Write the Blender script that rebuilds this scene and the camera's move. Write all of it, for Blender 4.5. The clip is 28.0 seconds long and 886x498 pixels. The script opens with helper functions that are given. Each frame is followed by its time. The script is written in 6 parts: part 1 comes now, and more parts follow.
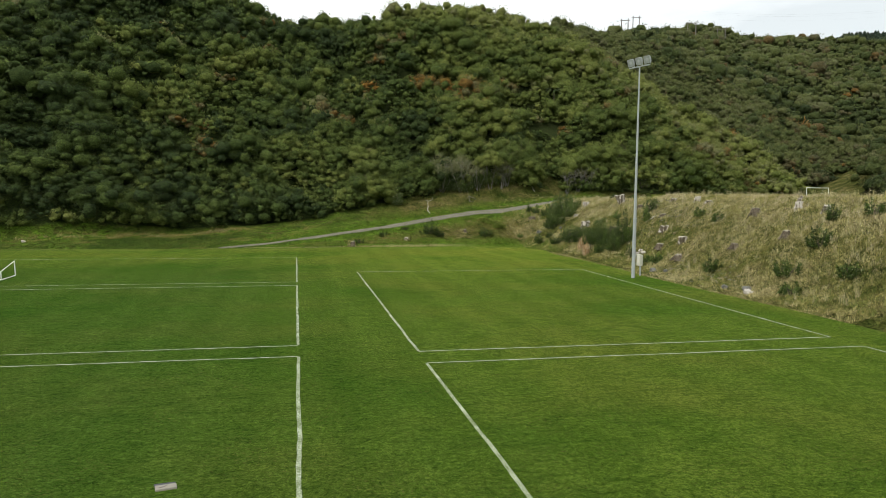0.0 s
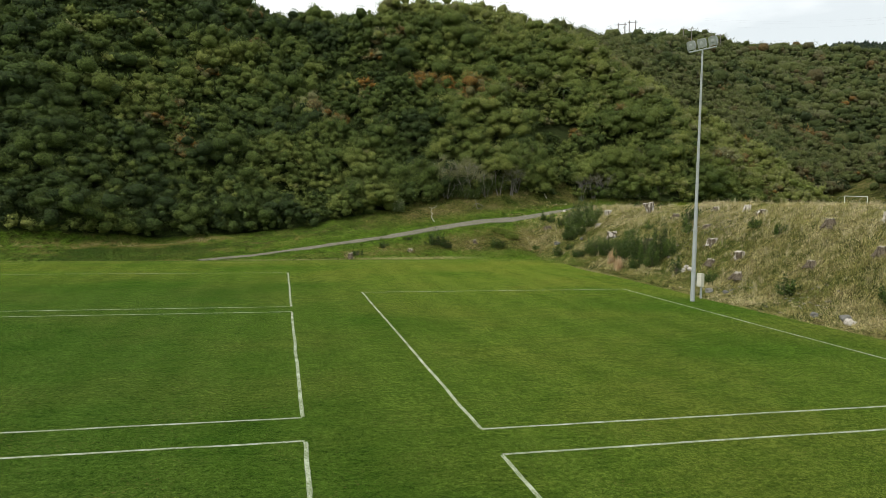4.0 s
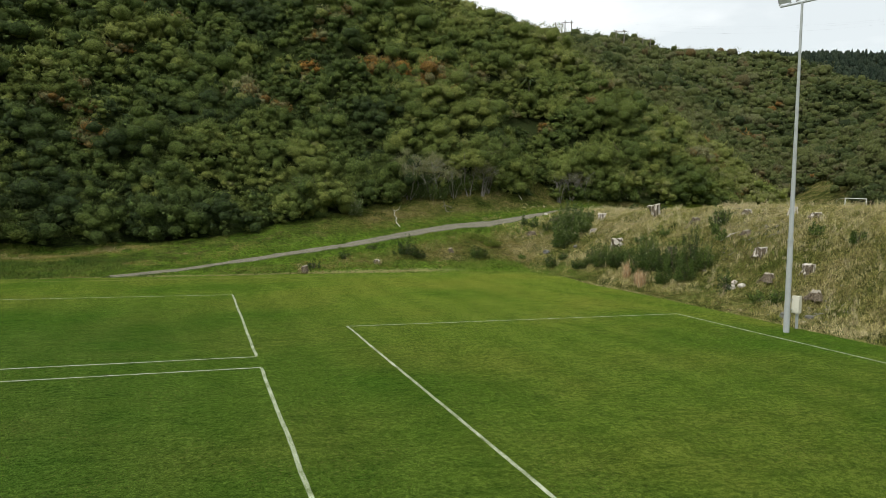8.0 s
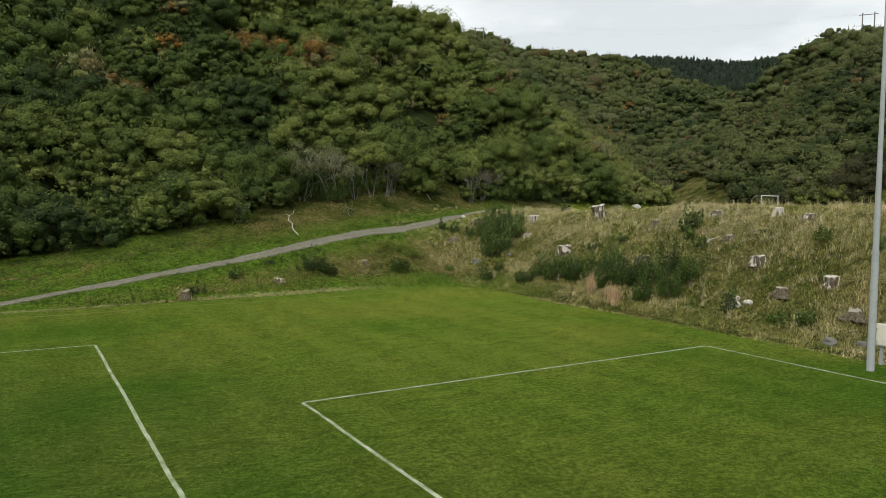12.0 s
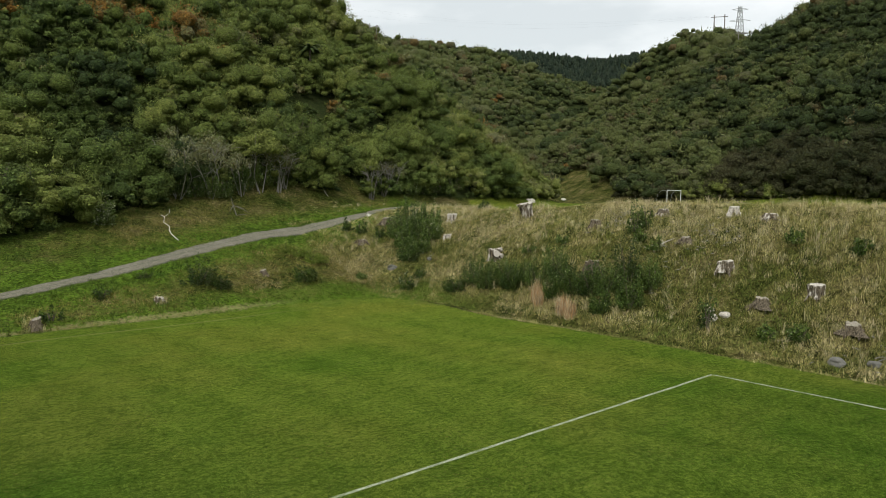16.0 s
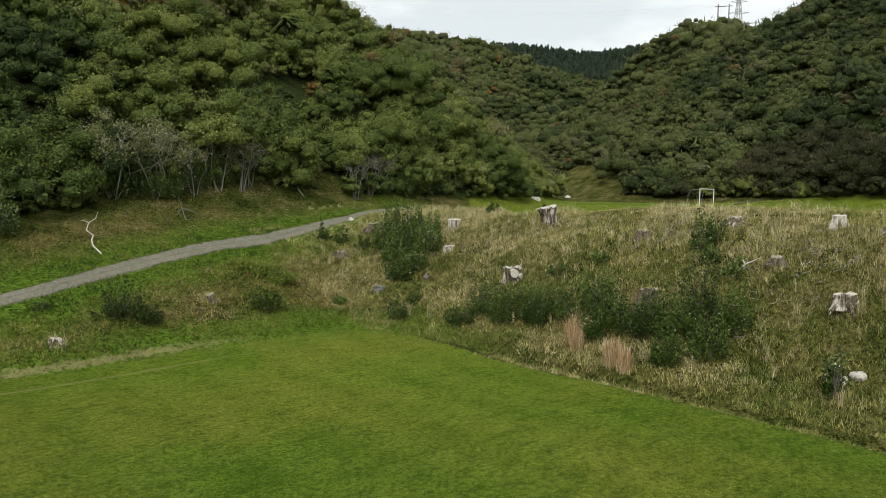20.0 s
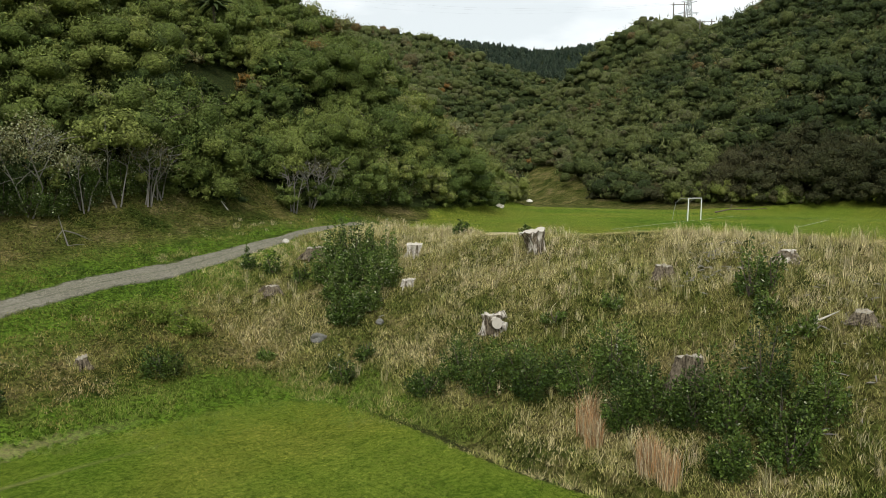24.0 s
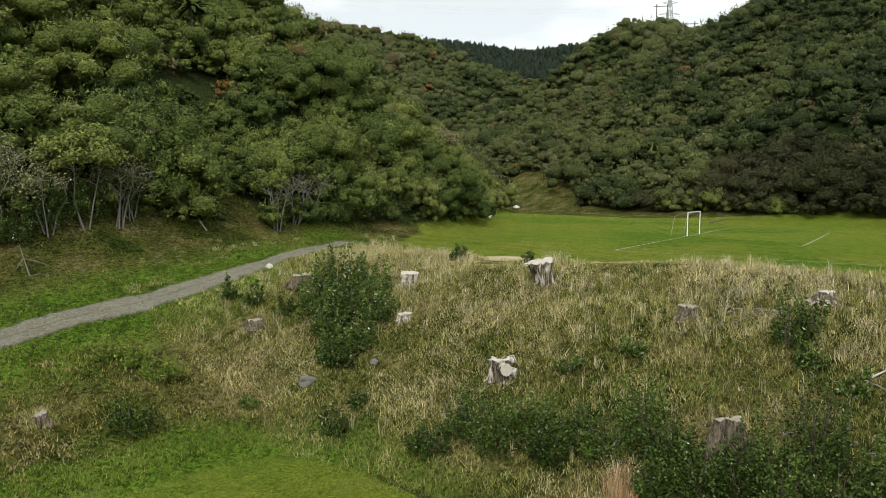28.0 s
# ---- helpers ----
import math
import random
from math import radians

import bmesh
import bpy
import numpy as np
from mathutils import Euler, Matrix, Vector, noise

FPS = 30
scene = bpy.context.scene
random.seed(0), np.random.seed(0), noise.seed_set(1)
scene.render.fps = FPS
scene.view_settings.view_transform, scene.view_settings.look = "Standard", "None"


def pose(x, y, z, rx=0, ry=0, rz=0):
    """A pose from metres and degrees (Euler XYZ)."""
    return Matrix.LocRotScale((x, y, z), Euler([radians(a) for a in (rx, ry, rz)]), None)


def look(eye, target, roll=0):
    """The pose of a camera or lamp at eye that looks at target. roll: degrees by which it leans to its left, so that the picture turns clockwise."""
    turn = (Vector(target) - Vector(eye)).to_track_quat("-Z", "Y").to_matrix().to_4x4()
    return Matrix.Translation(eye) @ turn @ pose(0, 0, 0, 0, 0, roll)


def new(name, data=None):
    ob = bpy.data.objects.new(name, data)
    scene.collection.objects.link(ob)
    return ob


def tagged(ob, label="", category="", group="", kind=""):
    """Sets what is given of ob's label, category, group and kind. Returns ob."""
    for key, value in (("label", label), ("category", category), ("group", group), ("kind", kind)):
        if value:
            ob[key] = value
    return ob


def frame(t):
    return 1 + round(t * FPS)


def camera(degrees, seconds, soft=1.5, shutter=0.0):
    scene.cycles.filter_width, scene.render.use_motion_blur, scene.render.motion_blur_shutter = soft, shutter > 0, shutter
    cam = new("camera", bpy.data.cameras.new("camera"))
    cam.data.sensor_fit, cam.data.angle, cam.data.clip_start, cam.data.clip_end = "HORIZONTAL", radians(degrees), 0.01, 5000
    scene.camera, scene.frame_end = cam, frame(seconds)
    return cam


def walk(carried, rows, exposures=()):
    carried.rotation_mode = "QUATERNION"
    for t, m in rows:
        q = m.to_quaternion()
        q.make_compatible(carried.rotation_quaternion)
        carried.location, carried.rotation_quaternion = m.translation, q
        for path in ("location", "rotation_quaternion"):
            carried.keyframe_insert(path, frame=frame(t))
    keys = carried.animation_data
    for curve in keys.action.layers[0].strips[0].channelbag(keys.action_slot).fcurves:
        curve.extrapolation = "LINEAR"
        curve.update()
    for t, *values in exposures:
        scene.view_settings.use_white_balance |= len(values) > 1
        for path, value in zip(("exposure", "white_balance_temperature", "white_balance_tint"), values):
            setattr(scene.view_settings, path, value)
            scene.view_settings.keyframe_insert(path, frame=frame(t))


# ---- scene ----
cam = camera(63.6, 28.0, soft=0.55)
PATH = [
    (0, (0.042, -1.013, 5.831), (0.445, 0.94, 5.675), 0.6),
    (1, (-0.159, 0.52, 5.826), (0.252, 2.471, 5.676), 0.8),
    (2, (-0.295, 2.427, 5.844), (0.126, 4.377, 5.7), 0.9),
    (3, (-0.305, 4.871, 5.79), (0.122, 6.82, 5.651), 0.9),
    (6, (-1.207, 13.918, 5.525), (-0.688, 15.845, 5.399), 1.1),
    (7, (-1.576, 17.118, 5.45), (-0.997, 19.028, 5.326), 1.1),
    (8, (-1.935, 20.194, 5.462), (-1.281, 22.08, 5.339), 1.1),
    (9, (-2.405, 23.273, 5.52), (-1.668, 25.128, 5.4), 1.0),
    (10, (-2.797, 26.347, 5.576), (-1.971, 28.165, 5.459), 0.9),
    (11, (-2.823, 29.233, 5.656), (-1.881, 30.993, 5.536), 0.7),
    (12, (-2.616, 31.783, 5.743), (-1.587, 33.493, 5.62), 0.5),
    (13, (-2.422, 34.166, 5.875), (-1.297, 35.815, 5.747), 0.5),
    (15.5, (-2.008, 38.509, 6.274), (-0.678, 39.996, 6.128), 0.4),
    (16, (-1.663, 39.176, 6.182), (-0.332, 40.662, 6.037), 0.3),
    (16.5, (-1.169, 39.924, 6.222), (0.165, 41.406, 6.072), 0.4),
    (17, (-0.541, 40.76, 6.274), (0.797, 42.238, 6.123), 0.4),
    (17.5, (0.26, 41.561, 6.306), (1.598, 43.039, 6.154), 0.3),
    (18, (1.12, 42.529, 6.262), (2.46, 44.006, 6.112), 0.4),
    (18.5, (1.908, 43.627, 6.343), (3.253, 45.1, 6.188), 0.3),
    (19, (2.874, 44.74, 6.364), (4.219, 46.211, 6.207), 0.4),
    (19.5, (3.832, 45.856, 6.409), (5.178, 47.327, 6.252), 0.4),
    (20, (4.682, 47.027, 6.557), (6.031, 48.495, 6.397), 0.5),
    (20.5, (5.51, 48.101, 6.67), (6.859, 49.569, 6.511), 0.5),
    (21, (6.266, 49.055, 6.859), (7.613, 50.525, 6.699), 0.4),
    (21.5, (6.924, 49.974, 6.944), (8.274, 51.441, 6.79), 0.3),
    (23.5, (9.353, 52.81, 7.316), (10.773, 54.209, 7.152), 0.4),
    (24, (10.171, 53.389, 7.459), (11.615, 54.762, 7.294), 0.5),
    (24.5, (10.984, 53.842, 7.833), (12.441, 55.201, 7.667), 0.4),
    (25, (11.662, 54.388, 8.171), (13.123, 55.744, 8.006), 0.5),
    (25.5, (12.232, 54.845, 8.293), (13.693, 56.202, 8.131), 0.4),
    (26, (12.472, 55.166, 8.267), (13.935, 56.52, 8.107), 0.5),
    (26.5, (12.434, 55.301, 8.214), (13.898, 56.655, 8.054), 0.4),
    (27, (12.292, 55.399, 8.17), (13.755, 56.752, 8.009), 0.4),
    (27.5, (12.104, 55.422, 8.134), (13.571, 56.773, 7.971), 0.3),
    (28, (11.483, 55.675, 8.555), (12.965, 57.008, 8.386), 0.6),
]
walk(cam, [(t, look(eye, target, roll)) for t, eye, target, roll in PATH],
     exposures=[(0, 0.44), (6, 0.42), (9, 0.39), (12, 0.26), (17, 0.26), (20, 0.34), (25, 0.45), (28, 0.46)])

# ---- sky and light ----
world = bpy.data.worlds.new("overcast_sky")
scene.world = world
world.use_nodes = True
wn, wl = world.node_tree.nodes, world.node_tree.links
wn.clear()


def sky_node(kind, **sockets):
    n = wn.new(kind)
    for k, v in sockets.items():
        n.inputs[k.replace("_", " ")].default_value = v
    return n


SUN_UP, SUN_AZ = radians(46), radians(240)
sky = sky_node("ShaderNodeTexSky")
sky.sky_type, sky.sun_disc, sky.sun_elevation, sky.sun_rotation = "NISHITA", False, SUN_UP, SUN_AZ
sky_gain = sky_node("ShaderNodeMixRGB", Fac=1.0, Color2=(0.10, 0.10, 0.10, 1))
sky_gain.blend_type = "MULTIPLY"
co = sky_node("ShaderNodeTexCoord")
squash = sky_node("ShaderNodeMapping")
squash.inputs["Scale"].default_value = (1.0, 1.0, 3.4)
cloud = sky_node("ShaderNodeTexNoise", Scale=2.3, Detail=7.0, Roughness=0.52)
cloud_ramp = sky_node("ShaderNodeValToRGB")
cloud_ramp.color_ramp.elements[0].position, cloud_ramp.color_ramp.elements[0].color = 0.36, (0.66, 0.70, 0.70, 1)
cloud_ramp.color_ramp.elements[1].position, cloud_ramp.color_ramp.elements[1].color = 0.62, (1.06, 1.07, 1.05, 1)
cover = sky_node("ShaderNodeMixRGB", Fac=0.88)
back = sky_node("ShaderNodeBackground", Strength=1.0)
wout = sky_node("ShaderNodeOutputWorld")
wl.new(sky.outputs["Color"], sky_gain.inputs["Color1"])
wl.new(co.outputs["Generated"], squash.inputs["Vector"])
wl.new(squash.outputs["Vector"], cloud.inputs["Vector"])
wl.new(cloud.outputs["Fac"], cloud_ramp.inputs["Fac"])
wl.new(sky_gain.outputs["Color"], cover.inputs["Color1"])
wl.new(cloud_ramp.outputs["Color"], cover.inputs["Color2"])
wl.new(cover.outputs["Color"], back.inputs["Color"])
wl.new(back.outputs["Background"], wout.inputs["Surface"])

sun = new("sun", bpy.data.lights.new("sun", "SUN"))
sun.data.energy, sun.data.angle, sun.data.color = 1.5, radians(18), (1.0, 0.97, 0.91)
sun.matrix_world = look((0, 0, 60), (0 - math.sin(SUN_AZ) * 50, 0 - math.cos(SUN_AZ) * 50, 60 - math.tan(SUN_UP) * 50))


# ---- materials ----
def material(name, roughness=0.8, metallic=0.0, specular=0.3):
    m = bpy.data.materials.new(name)
    m.use_nodes = True
    b = m.node_tree.nodes["Principled BSDF"]
    b.inputs["Roughness"].default_value, b.inputs["Metallic"].default_value = roughness, metallic
    b.inputs["Specular IOR Level"].default_value = specular
    return m, m.node_tree.nodes, m.node_tree.links, b


def node(m, kind, op=None, **sockets):
    n = m.node_tree.nodes.new(kind)
    if op:
        if kind == "ShaderNodeMixRGB":
            n.blend_type = op
        else:
            n.operation = op
    for k, v in sockets.items():
        s = n.inputs[int(k[1:])] if k[0] == "i" and k[1:].isdigit() else n.inputs[k.replace("_", " ")]
        if isinstance(v, bpy.types.NodeSocket):
            m.node_tree.links.new(v, s)
        else:
            s.default_value = v
    return n


def rgb(r, g, b):
    return (r, g, b, 1)


def ramp(m, fac, *stops):
    n = m.node_tree.nodes.new("ShaderNodeValToRGB")
    e = n.color_ramp.elements
    while len(e) < len(stops):
        e.new(0.5)
    for k, (p, c) in zip(e, stops):
        k.position, k.color = p, c if len(c) == 4 else rgb(*c)
    m.node_tree.links.new(fac, n.inputs["Fac"])
    return n.outputs["Color"]


def grain(m, scale, detail=4.0, rough=0.55, where="Object", stretch=None):
    """Noise at so many blotches a metre."""
    v = node(m, "ShaderNodeTexCoord").outputs[where]
    if stretch:
        v = node(m, "ShaderNodeMapping", Vector=v, Scale=stretch).outputs["Vector"]
    return node(m, "ShaderNodeTexNoise", Vector=v, Scale=scale, Detail=detail, Roughness=rough).outputs["Fac"]


def mixed(m, fac, a, b, op="MIX"):
    n = m.node_tree.nodes.new("ShaderNodeMixRGB")
    n.blend_type = op
    for s, v in zip(n.inputs, (fac, a, b)):
        if isinstance(v, bpy.types.NodeSocket):
            m.node_tree.links.new(v, s)
        else:
            s.default_value = v
    return n.outputs["Color"]


def sums(m, op, a, b=0.0, clamp=False):
    n = node(m, "ShaderNodeMath", op, i0=a, i1=b)
    n.use_clamp = clamp
    return n.outputs["Value"]


def step(m, value, lo, hi):
    return node(m, "ShaderNodeMapRange", Value=value, From_Min=lo, From_Max=hi).outputs["Result"]


def attribute(m, name):
    n = m.node_tree.nodes.new("ShaderNodeAttribute")
    n.attribute_name = name
    return n.outputs["Fac"]


def bump(m, b, height, strength=0.5, distance=0.02):
    n = node(m, "ShaderNodeBump", Height=height, Strength=strength, Distance=distance)
    m.node_tree.links.new(n.outputs["Normal"], b.inputs["Normal"])


def paint(name, colour, roughness=0.5, metallic=0.0, vary=0.25, scale=6.0, dirt=(0.12, 0.11, 0.08), dirtiness=0.25, relief=0.15):
    m, n, l, b = material(name, roughness, metallic)
    g = grain(m, scale, 6.0)
    c = mixed(m, sums(m, "MULTIPLY", grain(m, scale * 7, 3.0), vary), rgb(*colour), rgb(*[k * 0.55 for k in colour]))
    c = mixed(m, sums(m, "MULTIPLY", step(m, g, 0.5, 0.75), dirtiness), c, rgb(*dirt))
    l.new(c, b.inputs["Base Color"])
    bump(m, b, grain(m, scale * 10), relief, 0.004)
    return m


def ground_material():
    m, n, l, b = material("grass_ground", 0.95, specular=0.02)
    edge, track, high, sand, wood = (attribute(m, k) for k in ("lawn_edge", "track_edge", "upper_edge", "sand", "forest"))
    fine, mid, wide = grain(m, 19, 5.0, 0.75), grain(m, 1.3, 4.0), grain(m, 0.13, 3.0)
    # mown turf: fine mottling, worn ochre patches and faint mower passes
    tuft = sums(m, "ADD", sums(m, "MULTIPLY", grain(m, 38, 3.0, 0.85), 0.70), sums(m, "MULTIPLY", grain(m, 7.0, 4.0, 0.75), 0.30))
    turf = ramp(m, tuft, (0.42, (0.018, 0.042, 0.004)), (0.475, (0.055, 0.099, 0.009)), (0.525, (0.100, 0.158, 0.016)), (0.59, (0.205, 0.268, 0.046)))
    turf = mixed(m, sums(m, "MULTIPLY", step(m, mid, 0.46, 0.62), 0.6), turf, mixed(m, 1.0, turf, rgb(1.22, 1.18, 1.2), "MULTIPLY"))
    turf = mixed(m, sums(m, "MULTIPLY", step(m, grain(m, 2.1, 4.0, 0.65, stretch=(0.55, 1.0, 1.0)), 0.52, 0.36), 0.75), turf, mixed(m, 1.0, turf, rgb(0.62, 0.72, 0.65), "MULTIPLY"))
    turf = mixed(m, sums(m, "MULTIPLY", step(m, wide, 0.44, 0.60), 0.8), turf, mixed(m, 1.0, turf, rgb(1.22, 1.02, 1.2), "MULTIPLY"))
    turf = mixed(m, sums(m, "MULTIPLY", step(m, grain(m, 0.07, 2.0), 0.50, 0.62), 0.8), turf, mixed(m, 1.0, turf, rgb(0.60, 0.80, 0.6), "MULTIPLY"))
    place = node(m, "ShaderNodeTexCoord").outputs["Object"]
    spot = node(m, "ShaderNodeSeparateXYZ", Vector=place)
    # worn: greener west turf, darkened further to paint in lens falloff
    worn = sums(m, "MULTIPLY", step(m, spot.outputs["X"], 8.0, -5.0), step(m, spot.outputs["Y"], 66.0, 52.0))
    # turf lightened northward, painting in the sheen of grass seen at a low angle
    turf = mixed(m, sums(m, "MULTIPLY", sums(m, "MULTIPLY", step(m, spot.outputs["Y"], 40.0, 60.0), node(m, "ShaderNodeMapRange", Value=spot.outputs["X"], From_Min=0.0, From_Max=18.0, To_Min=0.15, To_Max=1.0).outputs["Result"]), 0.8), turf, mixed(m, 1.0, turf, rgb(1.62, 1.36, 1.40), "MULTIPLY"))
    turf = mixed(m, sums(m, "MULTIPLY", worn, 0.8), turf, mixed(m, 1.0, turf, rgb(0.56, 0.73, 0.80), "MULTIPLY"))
    wave = node(m, "ShaderNodeTexWave", Vector=place, Scale=0.115, Distortion=0.7, Detail=2.0, Detail_Scale=0.6)
    turf = mixed(m, sums(m, "MULTIPLY", wave.outputs["Fac"], 0.34), turf, mixed(m, 1.0, turf, rgb(0.62, 0.72, 0.55), "MULTIPLY"))
    blade = node(m, "ShaderNodeSeparateXYZ", Vector=node(m, "ShaderNodeTexVoronoi", Vector=place, Scale=34.0).outputs["Color"]).outputs["X"]
    dead = sums(m, "MULTIPLY", step(m, grain(m, 11, 4.0, 0.75), 0.56, 0.66), step(m, grain(m, 0.45, 4.0, 0.6), 0.44, 0.62))
    turf = mixed(m, sums(m, "MULTIPLY", dead, 0.7), turf, rgb(0.185, 0.150, 0.050))
    turf = node(m, "ShaderNodeHueSaturation", Color=turf, Value=node(m, "ShaderNodeMapRange", Value=blade, To_Min=0.70, To_Max=1.30).outputs["Result"]).outputs["Color"]
    # rough slope: straw, moss green and bare brown
    blend = sums(m, "ADD", sums(m, "MULTIPLY", grain(m, 0.55, 5.0), 0.62), sums(m, "MULTIPLY", grain(m, 5.0, 4.0, 0.7), 0.38))
    rough = ramp(m, blend, (0.38, (0.036, 0.050, 0.011)), (0.46, (0.080, 0.092, 0.021)), (0.54, (0.140, 0.130, 0.042)), (0.63, (0.24, 0.195, 0.09)))
    rough = mixed(m, sums(m, "MULTIPLY", step(m, grain(m, 14, 4.0, 0.75), 0.40, 0.60), 0.8), mixed(m, 1.0, rough, rgb(0.35, 0.38, 0.30), "MULTIPLY"), rough)
    lush = mixed(m, step(m, fine, 0.38, 0.62), rgb(0.026, 0.062, 0.006), rgb(0.125, 0.190, 0.022))
    near = sums(m, "ADD", edge, sums(m, "MULTIPLY", sums(m, "SUBTRACT", mid, 0.5), 3.0))
    north = step(m, node(m, "ShaderNodeSeparateXYZ", Vector=place).outputs["Y"], 66.0, 72.0)
    rough = mixed(m, sums(m, "MULTIPLY", step(m, near, 2.4, 0.8), north), rough, lush)
    rough = mixed(m, sums(m, "MULTIPLY", sums(m, "MULTIPLY", step(m, spot.outputs["X"], 14.0, 4.0), north), step(m, mid, 0.66, 0.46)), rough, lush)
    verge = sums(m, "ADD", track, sums(m, "MULTIPLY", sums(m, "SUBTRACT", mid, 0.5), 2.5))
    rough = mixed(m, step(m, verge, 3.2, 1.2), rough, lush)
    leafy = node(m, "ShaderNodeSeparateXYZ", Vector=node(m, "ShaderNodeTexVoronoi", Vector=place, Scale=9.0).outputs["Color"]).outputs["X"]
    rough = node(m, "ShaderNodeHueSaturation", Color=rough, Value=node(m, "ShaderNodeMapRange", Value=leafy, To_Min=0.45, To_Max=1.6).outputs["Result"]).outputs["Color"]
    jag = sums(m, "MULTIPLY", sums(m, "SUBTRACT", grain(m, 5, 3.0), 0.5), 0.9)
    c = mixed(m, step(m, sums(m, "ADD", edge, jag), -0.1, 0.15), turf, rough)
    straw = mixed(m, fine, rgb(0.20, 0.17, 0.075), rgb(0.44, 0.37, 0.19))
    rim = sums(m, "ABSOLUTE", sums(m, "ADD", sums(m, "SUBTRACT", edge, 0.35), jag))
    west = step(m, node(m, "ShaderNodeSeparateXYZ", Vector=place).outputs["X"], 20.0, 15.0)
    c = mixed(m, sums(m, "MULTIPLY", sums(m, "MULTIPLY", step(m, rim, 0.26, 0.0), sums(m, "MULTIPLY", north, west)), 0.7), c, straw)
    pass_edge = step(m, sums(m, "ABSOLUTE", sums(m, "ADD", edge, 1.7)), 0.16, 0.03)
    c = mixed(m, sums(m, "MULTIPLY", sums(m, "MULTIPLY", pass_edge, sums(m, "MULTIPLY", north, west)), 0.30), c, straw)
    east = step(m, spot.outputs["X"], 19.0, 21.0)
    # dark soil-coloured line that paints the ditch's shade along the bank's foot
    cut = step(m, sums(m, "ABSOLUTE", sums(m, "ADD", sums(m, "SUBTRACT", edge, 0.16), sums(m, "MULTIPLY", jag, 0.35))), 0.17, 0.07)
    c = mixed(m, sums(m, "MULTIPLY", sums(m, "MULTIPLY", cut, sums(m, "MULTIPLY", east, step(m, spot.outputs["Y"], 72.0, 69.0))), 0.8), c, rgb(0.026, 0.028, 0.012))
    c = mixed(m, step(m, sums(m, "ADD", high, sums(m, "MULTIPLY", jag, 1.5)), 0.15, -0.15), c, turf)
    dust = mixed(m, grain(m, 9, 5.0), rgb(0.36, 0.30, 0.17), rgb(0.66, 0.57, 0.38))
    c = mixed(m, step(m, sums(m, "ADD", sand, sums(m, "MULTIPLY", jag, 0.5)), 0.25, 0.6), c, dust)
    stone = ramp(m, grain(m, 26, 4.0, 0.7), (0.3, (0.06, 0.065, 0.035)), (0.55, (0.12, 0.12, 0.075)), (0.75, (0.20, 0.19, 0.14)))
    stone = mixed(m, sums(m, "MULTIPLY", step(m, mid, 0.45, 0.7), 0.5), stone, rgb(0.10, 0.085, 0.055))
    c = mixed(m, step(m, sums(m, "ADD", track, sums(m, "MULTIPLY", jag, 0.5)), 0.12, -0.12), c, stone)
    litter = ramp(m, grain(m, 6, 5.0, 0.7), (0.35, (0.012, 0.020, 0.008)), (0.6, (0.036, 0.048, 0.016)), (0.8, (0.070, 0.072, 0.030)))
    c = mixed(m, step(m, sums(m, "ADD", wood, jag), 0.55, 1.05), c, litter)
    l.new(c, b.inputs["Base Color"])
    bump(m, b, sums(m, "ADD", grain(m, 22, 4.0, 0.75), sums(m, "MULTIPLY", mid, 1.2)), 1.0, 0.07)
    return m


def foliage(name, stops, gloss=0.55, shine=0.25, spread=0.5):
    """Leaves whose hue follows the plant's own tone; single leaves differ a little."""
    m, n, l, b = material(name, gloss, specular=shine)
    own = n.new("ShaderNodeNewGeometry").outputs["Random Per Island"]
    c = ramp(m, attribute(m, "tone"), *stops)
    v = node(m, "ShaderNodeMapRange", Value=own, To_Min=1 - spread, To_Max=1 + spread)
    hsv = node(m, "ShaderNodeHueSaturation", Color=c, Value=v.outputs["Result"])
    warm = mixed(m, sums(m, "MULTIPLY", step(m, grain(m, 0.9, 3.0), 0.45, 0.7), 0.35), hsv.outputs["Color"], rgb(0.10, 0.095, 0.028))
    l.new(warm, b.inputs["Base Color"])
    return m


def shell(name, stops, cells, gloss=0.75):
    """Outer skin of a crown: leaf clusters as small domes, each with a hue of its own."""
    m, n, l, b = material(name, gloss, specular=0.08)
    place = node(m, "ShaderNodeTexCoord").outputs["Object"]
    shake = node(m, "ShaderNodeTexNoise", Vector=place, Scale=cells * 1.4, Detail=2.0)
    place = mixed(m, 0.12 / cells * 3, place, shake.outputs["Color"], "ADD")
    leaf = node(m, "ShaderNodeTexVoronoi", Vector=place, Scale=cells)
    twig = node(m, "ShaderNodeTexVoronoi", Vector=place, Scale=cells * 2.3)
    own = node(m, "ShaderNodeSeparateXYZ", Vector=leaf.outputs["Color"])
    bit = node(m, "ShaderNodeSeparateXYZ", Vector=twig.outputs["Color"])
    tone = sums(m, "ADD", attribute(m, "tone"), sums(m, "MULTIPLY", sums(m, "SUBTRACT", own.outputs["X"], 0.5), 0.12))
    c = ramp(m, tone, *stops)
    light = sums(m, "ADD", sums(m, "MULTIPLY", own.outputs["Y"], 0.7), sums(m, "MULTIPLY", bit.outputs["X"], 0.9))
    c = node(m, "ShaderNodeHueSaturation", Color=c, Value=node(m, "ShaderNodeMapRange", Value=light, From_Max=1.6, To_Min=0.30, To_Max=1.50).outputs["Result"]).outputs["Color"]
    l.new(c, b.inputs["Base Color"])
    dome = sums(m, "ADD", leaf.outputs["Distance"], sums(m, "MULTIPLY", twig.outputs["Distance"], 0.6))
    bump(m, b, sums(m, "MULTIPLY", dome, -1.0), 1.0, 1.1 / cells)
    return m


